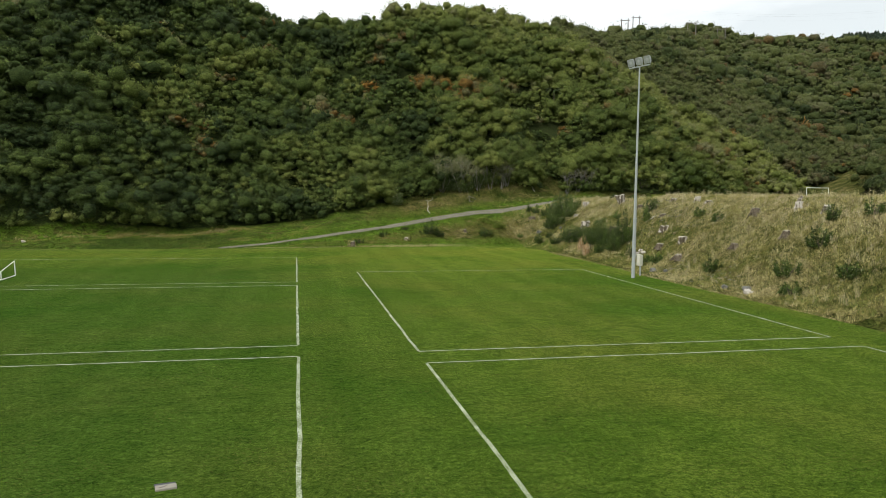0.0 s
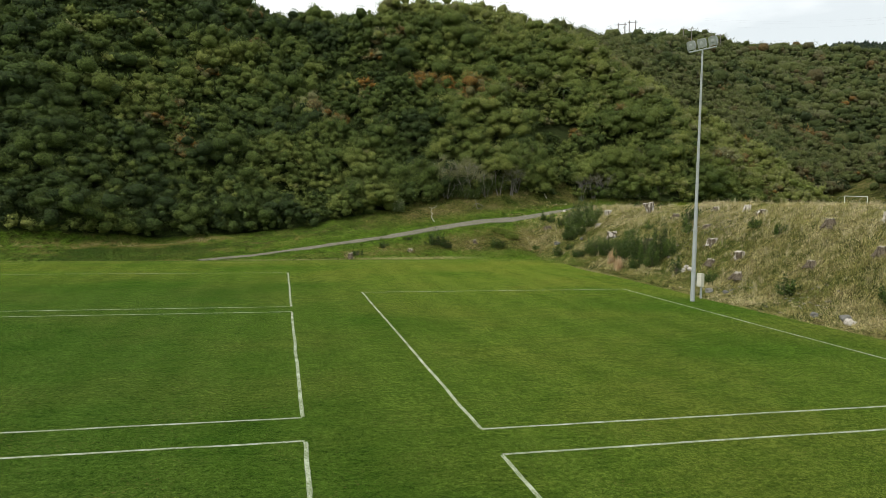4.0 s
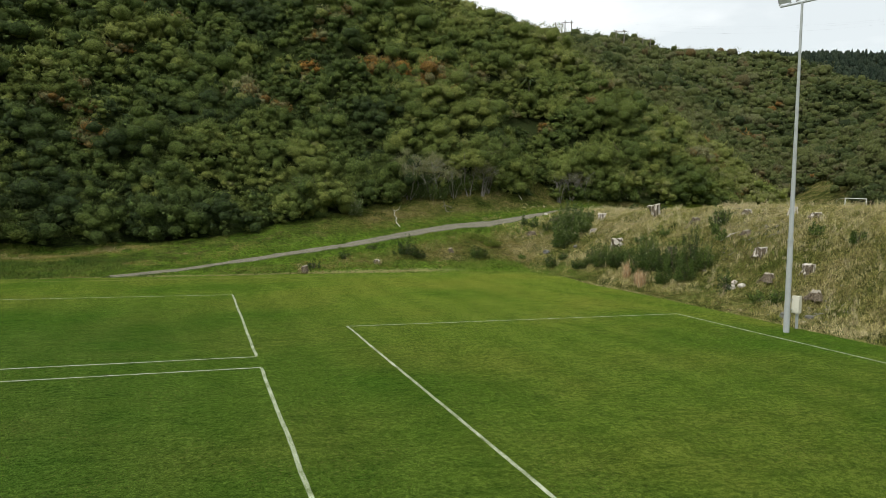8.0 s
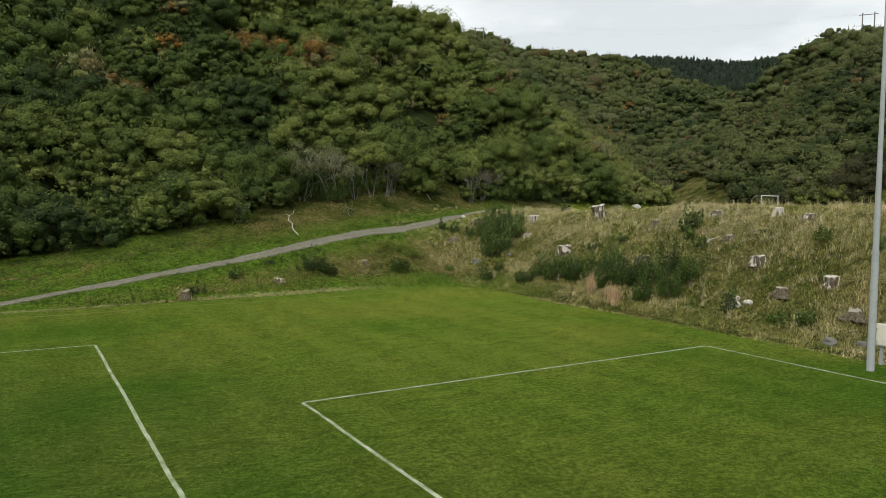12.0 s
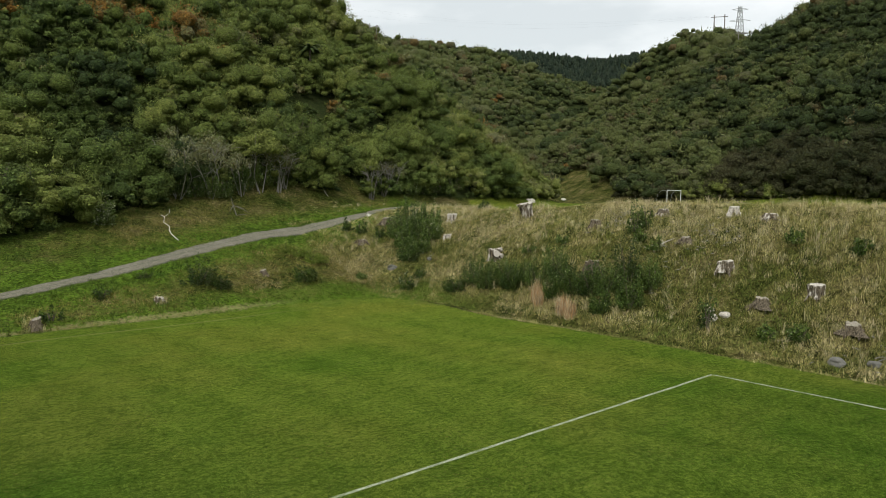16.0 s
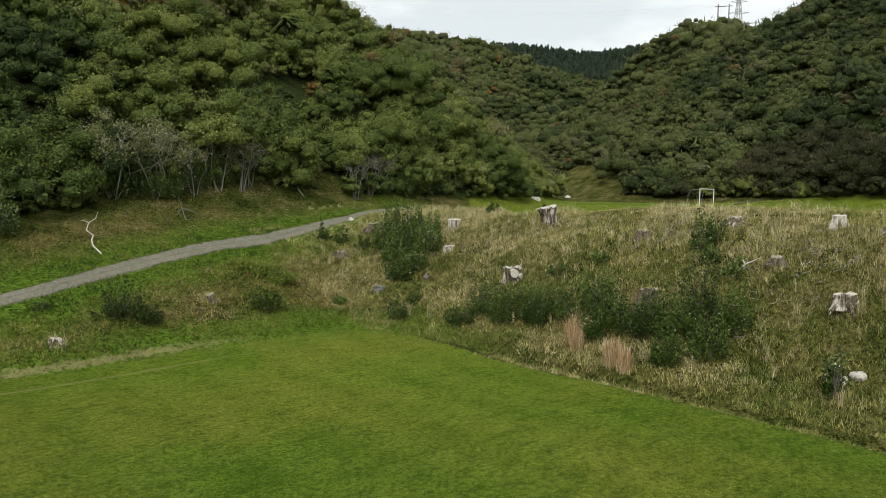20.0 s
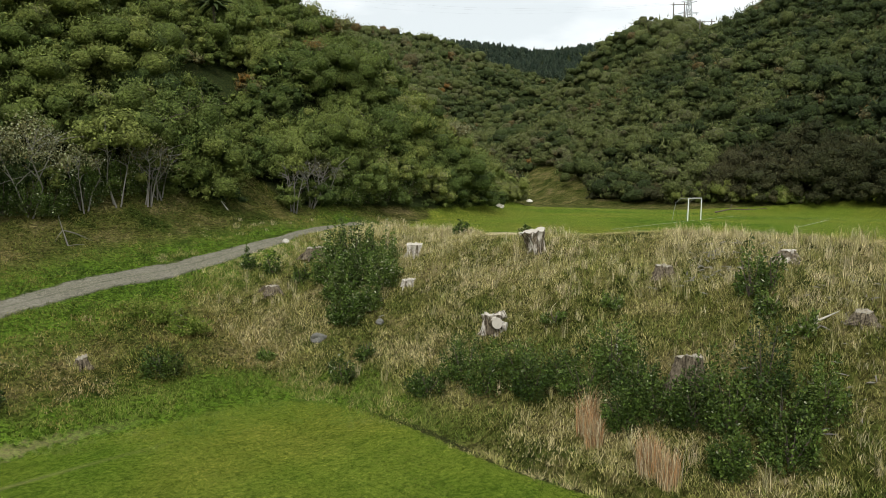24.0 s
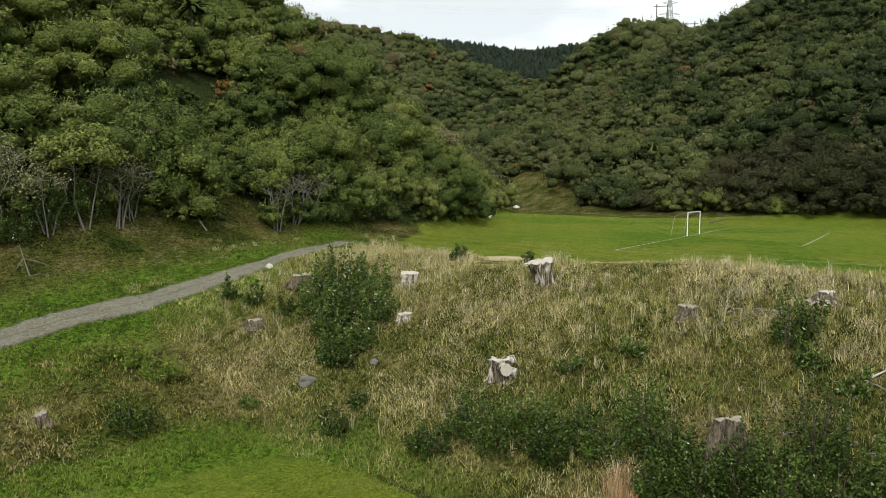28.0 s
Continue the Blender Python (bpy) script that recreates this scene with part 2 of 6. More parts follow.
BUSH_HUES = [
    (0.0, (0.034, 0.055, 0.019)), (0.25, (0.076, 0.110, 0.026)), (0.5, (0.132, 0.165, 0.038)), (0.66, (0.200, 0.225, 0.056)),
    (0.74, (0.185, 0.190, 0.095)), (0.83, (0.150, 0.118, 0.042)), (0.90, (0.215, 0.128, 0.034)), (1.0, (0.290, 0.145, 0.030))]
BUSH = foliage("bush_leaves", BUSH_HUES, gloss=0.65, shine=0.09, spread=0.45)
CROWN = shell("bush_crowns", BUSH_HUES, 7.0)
OLIVE_HUES = [
    (0.0, (0.022, 0.034, 0.013)), (0.25, (0.043, 0.062, 0.020)), (0.5, (0.076, 0.098, 0.030)), (0.66, (0.118, 0.136, 0.042)),
    (0.74, (0.125, 0.130, 0.066)), (0.83, (0.100, 0.080, 0.032)), (0.90, (0.150, 0.108, 0.042)), (1.0, (0.220, 0.115, 0.028))]
OLIVE = foliage("olive_scrub_leaves", OLIVE_HUES, gloss=0.7, shine=0.1, spread=0.45)
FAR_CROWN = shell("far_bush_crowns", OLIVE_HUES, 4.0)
SCRUB = foliage("dark_scrub", [(0.0, (0.030, 0.034, 0.016)), (0.5, (0.054, 0.054, 0.026)), (1.0, (0.095, 0.082, 0.044))], gloss=0.8, shine=0.05)
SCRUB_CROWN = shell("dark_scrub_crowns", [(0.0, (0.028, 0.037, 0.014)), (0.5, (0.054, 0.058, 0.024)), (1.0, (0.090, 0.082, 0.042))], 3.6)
# needle colours lightened to carry the far ridge's haze
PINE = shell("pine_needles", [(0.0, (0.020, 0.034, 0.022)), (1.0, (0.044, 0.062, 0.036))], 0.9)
SHRUB = foliage("shrub_leaves", [(0.0, (0.020, 0.038, 0.008)), (0.3, (0.046, 0.080, 0.013)), (0.55, (0.092, 0.142, 0.024)), (0.85, (0.190, 0.225, 0.070)), (1.0, (0.36, 0.38, 0.25))], gloss=0.52, shine=0.18)
STRAW = foliage("grass_blades", [(0.0, (0.062, 0.108, 0.018)), (0.30, (0.195, 0.198, 0.048)), (0.55, (0.385, 0.345, 0.132)), (0.75, (0.485, 0.440, 0.235)), (0.90, (0.60, 0.54, 0.36)), (1.0, (0.42, 0.235, 0.105))], gloss=0.8, shine=0.1, spread=0.6)
MEADOW = foliage("meadow_growth", [(0.0, (0.038, 0.082, 0.012)), (0.28, (0.150, 0.182, 0.036)), (0.50, (0.235, 0.212, 0.058)), (0.72, (0.290, 0.228, 0.088)), (1.0, (0.46, 0.39, 0.22))], gloss=0.8, shine=0.08, spread=0.5)
LUSH = foliage("lush_grass", [(0.0, (0.050, 0.105, 0.012)), (0.5, (0.130, 0.205, 0.026)), (1.0, (0.265, 0.265, 0.072))], gloss=0.75, shine=0.1, spread=0.4)
WEEDS = foliage("bank_weeds", [(0.0, (0.125, 0.178, 0.035)), (0.30, (0.245, 0.242, 0.066)), (0.55, (0.415, 0.372, 0.148)), (0.75, (0.520, 0.455, 0.225)), (1.0, (0.54, 0.46, 0.26))], gloss=0.8, shine=0.08, spread=0.6)
BARK = paint("bark", (0.13, 0.105, 0.085), 0.9, vary=0.7, scale=3.0, dirtiness=0.5, dirt=(0.05, 0.04, 0.03), relief=0.8)
PALE_BARK = paint("pale_bark", (0.22, 0.205, 0.18), 0.85, vary=0.6, scale=3.0, dirtiness=0.4, relief=0.6)
BLEACHED = paint("bleached_wood", (0.68, 0.64, 0.57), 0.85, vary=0.7, scale=4.0, dirtiness=0.45, dirt=(0.17, 0.14, 0.11), relief=0.7)
CUT_WOOD = paint("cut_wood", (0.56, 0.515, 0.44), 0.85, vary=0.55, scale=5.0, dirtiness=0.35, dirt=(0.24, 0.20, 0.15), relief=0.4)
DULL_WOOD = paint("weathered_cut_wood", (0.36, 0.325, 0.255), 0.9, vary=0.6, scale=5.0, dirtiness=0.5, dirt=(0.12, 0.10, 0.08), relief=0.5)
ROCK = paint("rock", (0.19, 0.185, 0.165), 0.9, vary=0.7, scale=4.0, dirtiness=0.5, relief=0.8)
STEEL = paint("galvanised_steel", (0.38, 0.405, 0.40), 0.6, 0.0, vary=0.25, scale=2.0, dirtiness=0.3)
WHITE = paint("white_paint", (0.84, 0.84, 0.80), 0.45, vary=0.2, scale=3.0, dirtiness=0.25)
CABINET = paint("cream_enamel", (0.62, 0.60, 0.50), 0.5, vary=0.15, scale=3.0)
DARK = paint("dark_metal", (0.07, 0.075, 0.08), 0.5, 0.5, vary=0.3)
CONCRETE = paint("concrete", (0.33, 0.31, 0.25), 0.9, vary=0.5, scale=6.0, relief=0.5)


def stump_material(name, bare):
    """Fluted dead wood: dark weathered bark, worn to bleached wood in streaks."""
    m, n, l, b = material(name, 0.9, specular=0.1)
    streak = grain(m, 5.0, 5.0, 0.65, stretch=(1.0, 1.0, 0.22))
    fine = grain(m, 20.0, 4.0, 0.75, stretch=(1.0, 1.0, 0.12))
    dark = mixed(m, step(m, fine, 0.36, 0.66), rgb(0.026, 0.020, 0.014), rgb(0.245, 0.202, 0.142))
    pale = mixed(m, fine, rgb(0.34, 0.30, 0.25), rgb(0.74, 0.70, 0.62))
    l.new(mixed(m, step(m, streak, 0.60 - 0.22 * bare, 0.68 - 0.22 * bare), dark, pale), b.inputs["Base Color"])
    bump(m, b, sums(m, "ADD", streak, sums(m, "MULTIPLY", fine, 0.4)), 1.0, 0.06)
    return m


STUMP_PALE, STUMP_MIXED, STUMP_DARK = stump_material("bleached_stump", 1.0), stump_material("streaked_stump", 0.45), stump_material("dark_stump", -0.2)
GROUND = ground_material()


def line_material():
    m, n, l, b = material("line_paint", 0.9, specular=0.1)
    wear = sums(m, "ADD", sums(m, "MULTIPLY", grain(m, 30, 4.0, 0.7), 0.7), sums(m, "MULTIPLY", grain(m, 1.5, 3.0), 0.3))
    c = mixed(m, step(m, wear, 0.43, 0.60), rgb(0.11, 0.15, 0.05), rgb(0.50, 0.54, 0.40))
    l.new(c, b.inputs["Base Color"])
    bump(m, b, wear, 0.5, 0.02)
    return m


def lens_material():
    m, n, l, b = material("lamp_glass", 0.08, specular=0.6)
    b.inputs["Base Color"].default_value = rgb(0.45, 0.47, 0.48)
    l.new(mixed(m, grain(m, 8), rgb(0.16, 0.18, 0.17), rgb(0.46, 0.48, 0.46)), b.inputs["Base Color"])
    return m


LINE, LENS = line_material(), lens_material()

# ---- lie of the land ----
def lattice(ix, iy, seed):
    n = (ix * 374761393 + iy * 668265263 + seed * 1442695041) & 0xFFFFFFFF
    n = ((n ^ (n >> 13)) * 1274126177) & 0xFFFFFFFF
    return ((n ^ (n >> 16)) & 0xFFFF) / 65535.0


def soft(u):
    u = np.clip(u, 0, 1)
    return u * u * (3 - 2 * u)


def value_noise(x, y, size, seed=0):
    """Smooth noise between -1 and 1 over the plan, with blotches of that size in metres."""
    x, y = np.asarray(x, float) / size, np.asarray(y, float) / size
    ix, iy = np.floor(x).astype(np.int64), np.floor(y).astype(np.int64)
    u, v = soft(x - ix), soft(y - iy)
    a, b = lattice(ix, iy, seed), lattice(ix + 1, iy, seed)
    c, d = lattice(ix, iy + 1, seed), lattice(ix + 1, iy + 1, seed)
    return 2 * ((a * (1 - u) + b * u) * (1 - v) + (c * (1 - u) + d * u) * v) - 1


def ridge(x, y, nodes, slope, round_top=6.0):
    """A hill that falls off at that slope on both sides of a ridge line."""
    best = np.full(np.shape(x), -1e3)
    for (x0, y0, z0), (x1, y1, z1) in zip(nodes, nodes[1:]):
        dx, dy = x1 - x0, y1 - y0
        s = np.clip(((x - x0) * dx + (y - y0) * dy) / (dx * dx + dy * dy), 0, 1)
        d = np.hypot(x - x0 - s * dx, y - y0 - s * dy)
        h = z0 + (z1 - z0) * s - slope * (np.sqrt(d * d + round_top ** 2) - round_top)
        best = np.maximum(best, h)
    return best


UPPER = 5.24       # the upper field over the lower one
FRONT_HILL = [(-200, 150, 80), (-75, 132, 56), (-12, 131, 36.7), (0, 131, 32.8), (8, 130, 33.9), (20, 130.5, 36.0), (28, 128.9, 35.6), (36, 127.6, 33.5), (45, 126.2, 31.3), (59, 132.7, 27.0), (80, 132.8, 18.5), (94, 133.3, 11.5), (103, 136, 5)]
SHOULDER = [(22, 143, 38.6), (30, 148, 41.9), (38, 150, 42.0), (46, 151, 40.6), (53, 152, 39.4), (62, 156, 32)]
BACK_HILL = [(70, 195, 50.5), (110, 235, 58), (150, 285, 73), (200, 333, 88.3), (235, 372, 98), (300, 430, 103)]
BACK_SPUR = [(200, 333, 84), (252, 340, 89), (290, 325, 83), (325, 305, 73), (355, 285, 60)]
SIDE_HILL = [(390, 330, 70), (300, 245, 46), (268, 212, 34), (248, 187, 45), (240, 173, 53), (234, 160, 51), (222, 142, 43.5), (212, 126, 47), (208, 96, 63), (222, 40, 78), (240, -60, 96)]
KNOB = [(262, 204, 40), (248, 187, 54), (241, 175, 64.5), (237, 166, 63), (233, 159, 60), (224, 146, 46)]
FAR_RIDGE = [(180, 460, 80), (290, 500, 104), (400, 480, 124), (500, 420, 121), (580, 330, 128), (700, 200, 150)]


def lawn_edge(x, y):
    """Metres outside the mown lower field; negative on it."""
    ex, ey = x - 25.1 - 0.25 * value_noise(x, y, 5, 3), y - 74.4 - 0.3 * value_noise(x, y, 6, 4) - 0.02 * np.clip(x, -40, 25)
    ex, ey = ex + 3.0, ey + 3.0
    return np.hypot(np.maximum(ex, 0), np.maximum(ey, 0)) + np.minimum(np.maximum(ex, ey), 0) - 3.0


def front_height(x, y):
    return np.maximum(ridge(x, y, FRONT_HILL, 0.9), ridge(x, y, SHOULDER, 0.78))


def hills(x, y):
    h = front_height(x, y)
    h = np.maximum(h, ridge(x, y, BACK_HILL, 0.62))
    h = np.maximum(h, ridge(x, y, BACK_SPUR, 0.55))
    h = np.maximum(h, ridge(x, y, SIDE_HILL, 0.55))
    h = np.maximum(h, ridge(x, y, KNOB, 0.95, 7.0))
    h = np.maximum(h, ridge(x, y, FAR_RIDGE, 0.5))
    w = soft((h - 4) / 14)
    return h + w * (1.6 * value_noise(x, y, 17, 8) + 0.8 * value_noise(x, y, 7, 9)) + soft((h - 30) / 30) * 3 * value_noise(x, y, 45, 10)


def ground(x, y):
    x, y = np.asarray(x, float), np.asarray(y, float)
    late = 1.5 * soft((64 - y) / 9)
    bank = soft((x - 24.4 - late) / (11.9 - late))
    rise = 1.5 + (UPPER - 1.5) * soft((x + 14) / 28)
    u = np.clip((y - 74.6) / 15.5, 0, 1)
    north = (0.8 * u ** 0.82 + 0.2 * soft(u)) * rise / UPPER
    low = UPPER * (1 - (1 - bank) * (1 - north))
    out = soft((lawn_edge(x, y) - 0.3) / 2.5)
    flat = soft((x - 35.5) / 2) * soft((115 - y) / 10)
    low = low + out * (1 - flat) * soft((track_edge(x, y) + 0.6) / 1.6) * (0.16 * value_noise(x, y, 2.7, 5) + 0.08 * value_noise(x, y, 1.1, 6))
    low = np.where(lawn_edge(x, y) < 0, 0.0, low * soft((lawn_edge(x, y) + 0.0) / 0.8) + 0.0)
    low = low - 0.28 * np.exp(-((lawn_edge(x, y) - 0.55) / 0.38) ** 2) * soft((69 - y) / 4) * (x > 20)
    low = low + 0.60 * np.exp(-((x - 37.8) / 1.8) ** 2) * soft((75 - y) / 9)
    h = hills(x, y)
    k = 0.7
    return np.where(h > low - 6, k * np.logaddexp(low / k, h / k), low)


TRACK = [(-7.6, 74.6), (-6.4, 75.0), (-3.2, 76.0), (2.4, 78.0), (9.4, 79.6), (12.8, 80.7), (17.2, 82.5), (22.0, 84.1), (27.5, 85.1), (31.3, 85.4), (36.0, 86.6), (39.5, 88.8)]


def track_taper(x):
    """The track narrows towards its lower end."""
    return 0.58 + 0.42 * soft((x - 5) / 19)


def track_edge(x, y):
    """Metres from the edge of the gravel track; negative on it."""
    best = np.full(np.shape(x), 1e3)
    for (x0, y0), (x1, y1) in zip(TRACK, TRACK[1:]):
        s = np.clip(((x - x0) * (x1 - x0) + (y - y0) * (y1 - y0)) / ((x1 - x0) ** 2 + (y1 - y0) ** 2), 0, 1)
        best = np.minimum(best, np.hypot(x - x0 - s * (x1 - x0), y - y0 - s * (y1 - y0)))
    return best - 0.60 * track_taper(x)


def upper_edge(x, y):
    """Metres outside the mown upper field; negative on it."""
    brink = 38.5 + 0.25 * np.clip(76 - y, 0, 60) - x
    side = (y - 84.5 - 0.72 * (x - 39.0)) * 0.8
    return np.maximum(np.maximum(brink, side), x - 91) + 0.5 * value_noise(x, y, 4, 21) + 0.3 * value_noise(x, y, 1.5, 22)


def forest(x, y):
    """Where the bush stands: 1 under it, 0 in the open."""
    x, y = np.asarray(x, float), np.asarray(y, float)
    rise = 1.5 + (UPPER - 1.5) * soft((x + 14) / 28)
    f = soft((hills(x, y) - rise - 0.2 + 0.7 * value_noise(x, y, 5, 31)) / 0.8)
    foot_y = np.interp(x, (-60, -29, -20, -10, -3, 3, 7, 12.3, 17, 19), (77, 81.2, 83.5, 85.2, 84.7, 84.4, 85.4, 87.6, 90.0, 94.0))
    f = np.maximum(f, np.where(x < 19, soft((y - foot_y - 0.5 * value_noise(x, y, 2.5, 33)) / 0.8), 0))
    f = f * np.where((x > 19) & (x < 33), soft((y - 91.35 - 0.5 * value_noise(x, y, 2.0, 35)) / 0.8), 1)
    s = np.clip(((x - 98.5) * 13.5 + (y - 115.7) * 12.8) / 346, 0, 1)
    gap = np.hypot(x - 98.5 - 13.5 * s, y - 115.7 - 12.8 * s) - 4.6 * (1 - s)
    bay = np.hypot((x - 34.0) / 1.9, (y - 91.6) / 2.8)
    return f * soft((gap - 2.0) / 1.2) * soft((bay - 0.8) / 0.4)


def foot(x, y):
    return float(ground(x, y))


# ---- building blocks ----
def mesh_of(name, verts, faces, mat, tones=None):
    """A mesh from arrays; faces all have the same number of corners. tones: one number a vertex."""
    me = bpy.data.meshes.new(name)
    verts, faces = np.asarray(verts, np.float32), np.asarray(faces, np.int32)
    n, k = faces.shape
    me.vertices.add(len(verts))
    me.vertices.foreach_set("co", verts.ravel())
    me.loops.add(n * k)
    me.loops.foreach_set("vertex_index", faces.ravel())
    me.polygons.add(n)
    me.polygons.foreach_set("loop_start", np.arange(0, n * k, k, dtype=np.int32))
    me.polygons.foreach_set("loop_total", np.full(n, k, np.int32))
    if tones is not None:
        for key, values in (tones if isinstance(tones, dict) else {"tone": tones}).items():
            me.attributes.new(key, "FLOAT", "POINT").data.foreach_set("value", np.asarray(values, np.float32))
    me.update(calc_edges=True)
    me.materials.append(mat)
    return me


def part(name, bm, mat, parent=None, label="", smooth=False):
    """Links a bmesh (or a finished mesh) as one object under its thing."""
    if isinstance(bm, bmesh.types.BMesh):
        me = bpy.data.meshes.new(name)
        bm.to_mesh(me)
        bm.free()
        me.materials.append(mat)
    else:
        me = bm
    if smooth:
        me.polygons.foreach_set("use_smooth", [True] * len(me.polygons))
    ob = new(name, me)
    if parent:
        ob.parent = parent
    return tagged(ob, label) if label else ob


def thing(name, at, label, category, group="", kind="", turn=0.0):
    ob = new(name)
    ob.matrix_basis = pose(at[0], at[1], at[2], 0, 0, turn)
    return tagged(ob, label, category, group, kind)


def box(bm, centre, size, turn=0.0, bevel=0.0):
    r = bmesh.ops.create_cube(bm, size=1, matrix=Matrix.Translation(centre) @ Matrix.Rotation(turn, 4, "Z") @ Matrix.Diagonal((*size, 1)))
    if bevel:
        bmesh.ops.bevel(bm, geom=list({e for v in r["verts"] for e in v.link_edges}), offset=bevel, segments=2, affect="EDGES")


def tube(bm, points, radii, sides=8, caps=True):
    """A tapering tube along points."""
    rings, prev = [], None
    pts = [Vector(p) for p in points]
    for i, p in enumerate(pts):
        way = (pts[min(i + 1, len(pts) - 1)] - pts[max(i - 1, 0)]).normalized()
        a = way.cross(prev if prev and abs(way.dot(prev)) < 0.99 else (Vector((0, 0, 1)) if abs(way.z) < 0.9 else Vector((1, 0, 0)))).normalized()
        b = way.cross(a)
        prev = -b
        r = radii[i] if hasattr(radii, "__len__") else radii
        rings.append([bm.verts.new(p + r * (math.cos(2 * math.pi * k / sides) * a + math.sin(2 * math.pi * k / sides) * b)) for k in range(sides)])
    for lo, hi in zip(rings, rings[1:]):
        for k in range(sides):
            bm.faces.new((lo[k], lo[(k + 1) % sides], hi[(k + 1) % sides], hi[k]))
    if caps:
        bm.faces.new([bm.verts.new(v.co) for v in rings[0][::-1]])
        bm.faces.new([bm.verts.new(v.co) for v in rings[-1]])


def unit_blob(level):
    bm = bmesh.new()
    bmesh.ops.create_icosphere(bm, subdivisions=level, radius=1)
    v = np.array([x.co[:] for x in bm.verts])
    f = np.array([[x.index for x in p.verts] for p in bm.faces])
    bm.free()
    return v, f


FINE_BLOB, PLAIN_BLOB = unit_blob(2), unit_blob(1)


def dome_of(blob, low):
    """The upper part of a blob, open below."""
    keep = blob[0][:, 2] > low
    at = np.cumsum(keep) - 1
    turn = np.array(Matrix.Rotation(0.6, 3, (1, 0.4, 0)))
    return blob[0][keep] @ turn.T, at[blob[1][keep[blob[1]].all(1)]]


DOME = dome_of(PLAIN_BLOB, -2)


def crown_lobes(rng, centres, radii, lobes, spread=0.62):
    """Rounded boughs over each bush: their centres and radii."""
    n = len(centres)
    k = np.arange(lobes)
    up = 1 - 1.35 * (k + 0.3) / lobes
    turn = k * 2.4 + rng.uniform(0, 6.28, (n, 1))
    d = np.stack([np.cos(turn) * np.sqrt(1 - up * up), np.sin(turn) * np.sqrt(1 - up * up), np.broadcast_to(up, (n, lobes))], 2)
    d = d * spread + rng.normal(0, 0.10, (n, lobes, 3))
    c = centres[:, None, :] + radii[:, None, :] * d
    return c, radii[:, None, :] * rng.uniform(0.26, 0.56, (n, lobes, 1)) * rng.uniform(0.85, 1.15, (n, lobes, 3)) * (9 / lobes) ** 0.35


def crowns(rng, c, r, tones, blob=DOME):
    n, k = c.shape[0] * c.shape[1], len(blob[0])
    v = c.reshape(n, 1, 3) + blob[0][None] * rng.uniform(0.74, 1.18, (n, k, 1)) * r.reshape(n, 1, 3)
    f = blob[1][None] + (np.arange(n) * k)[:, None, None]
    t = np.clip(np.repeat(tones, c.shape[1]) + rng.normal(0, 0.045, n), 0, 1)
    return v.reshape(-1, 3), f.reshape(-1, 3), np.repeat(t, k)


def leaves_on(rng, c, r, count, size, tones, narrow=0.7, upward=0.55, stand=(0.78, 1.20)):
    """Single leaf sprays all over the boughs."""
    n, lobes = c.shape[:2]
    pick = rng.integers(0, lobes, (n, count))[:, :, None]
    at, rr = np.take_along_axis(c, pick, 1), np.take_along_axis(r, pick, 1)
    d = rng.normal(0, 1, (n, count, 3))
    d[:, :, 2] += upward
    d /= np.linalg.norm(d, axis=2, keepdims=True)
    at = at + rr * d * rng.uniform(stand[0], stand[1], (n, count, 1))
    nor = d + rng.normal(0, 0.5, (n, count, 3))
    nor[:, :, 2] += 0.3
    nor /= np.linalg.norm(nor, axis=2, keepdims=True)
    t = np.cross(nor, rng.normal(0, 1, (n, count, 3)))
    t /= np.linalg.norm(t, axis=2, keepdims=True) + 1e-9
    b = np.cross(nor, t)
    s = size * rng.uniform(0.55, 1.3, (n, count, 1))
    tri = np.stack([at - t * s - b * s * narrow, at + t * s, at - t * s * 0.5 + b * s * narrow], 2)
    tone = np.clip(np.repeat(tones, count) + rng.normal(0, 0.035, n * count), 0, 1)
    return tri.reshape(-1, 3), np.arange(n * count * 3).reshape(-1, 3), np.repeat(tone, 3)


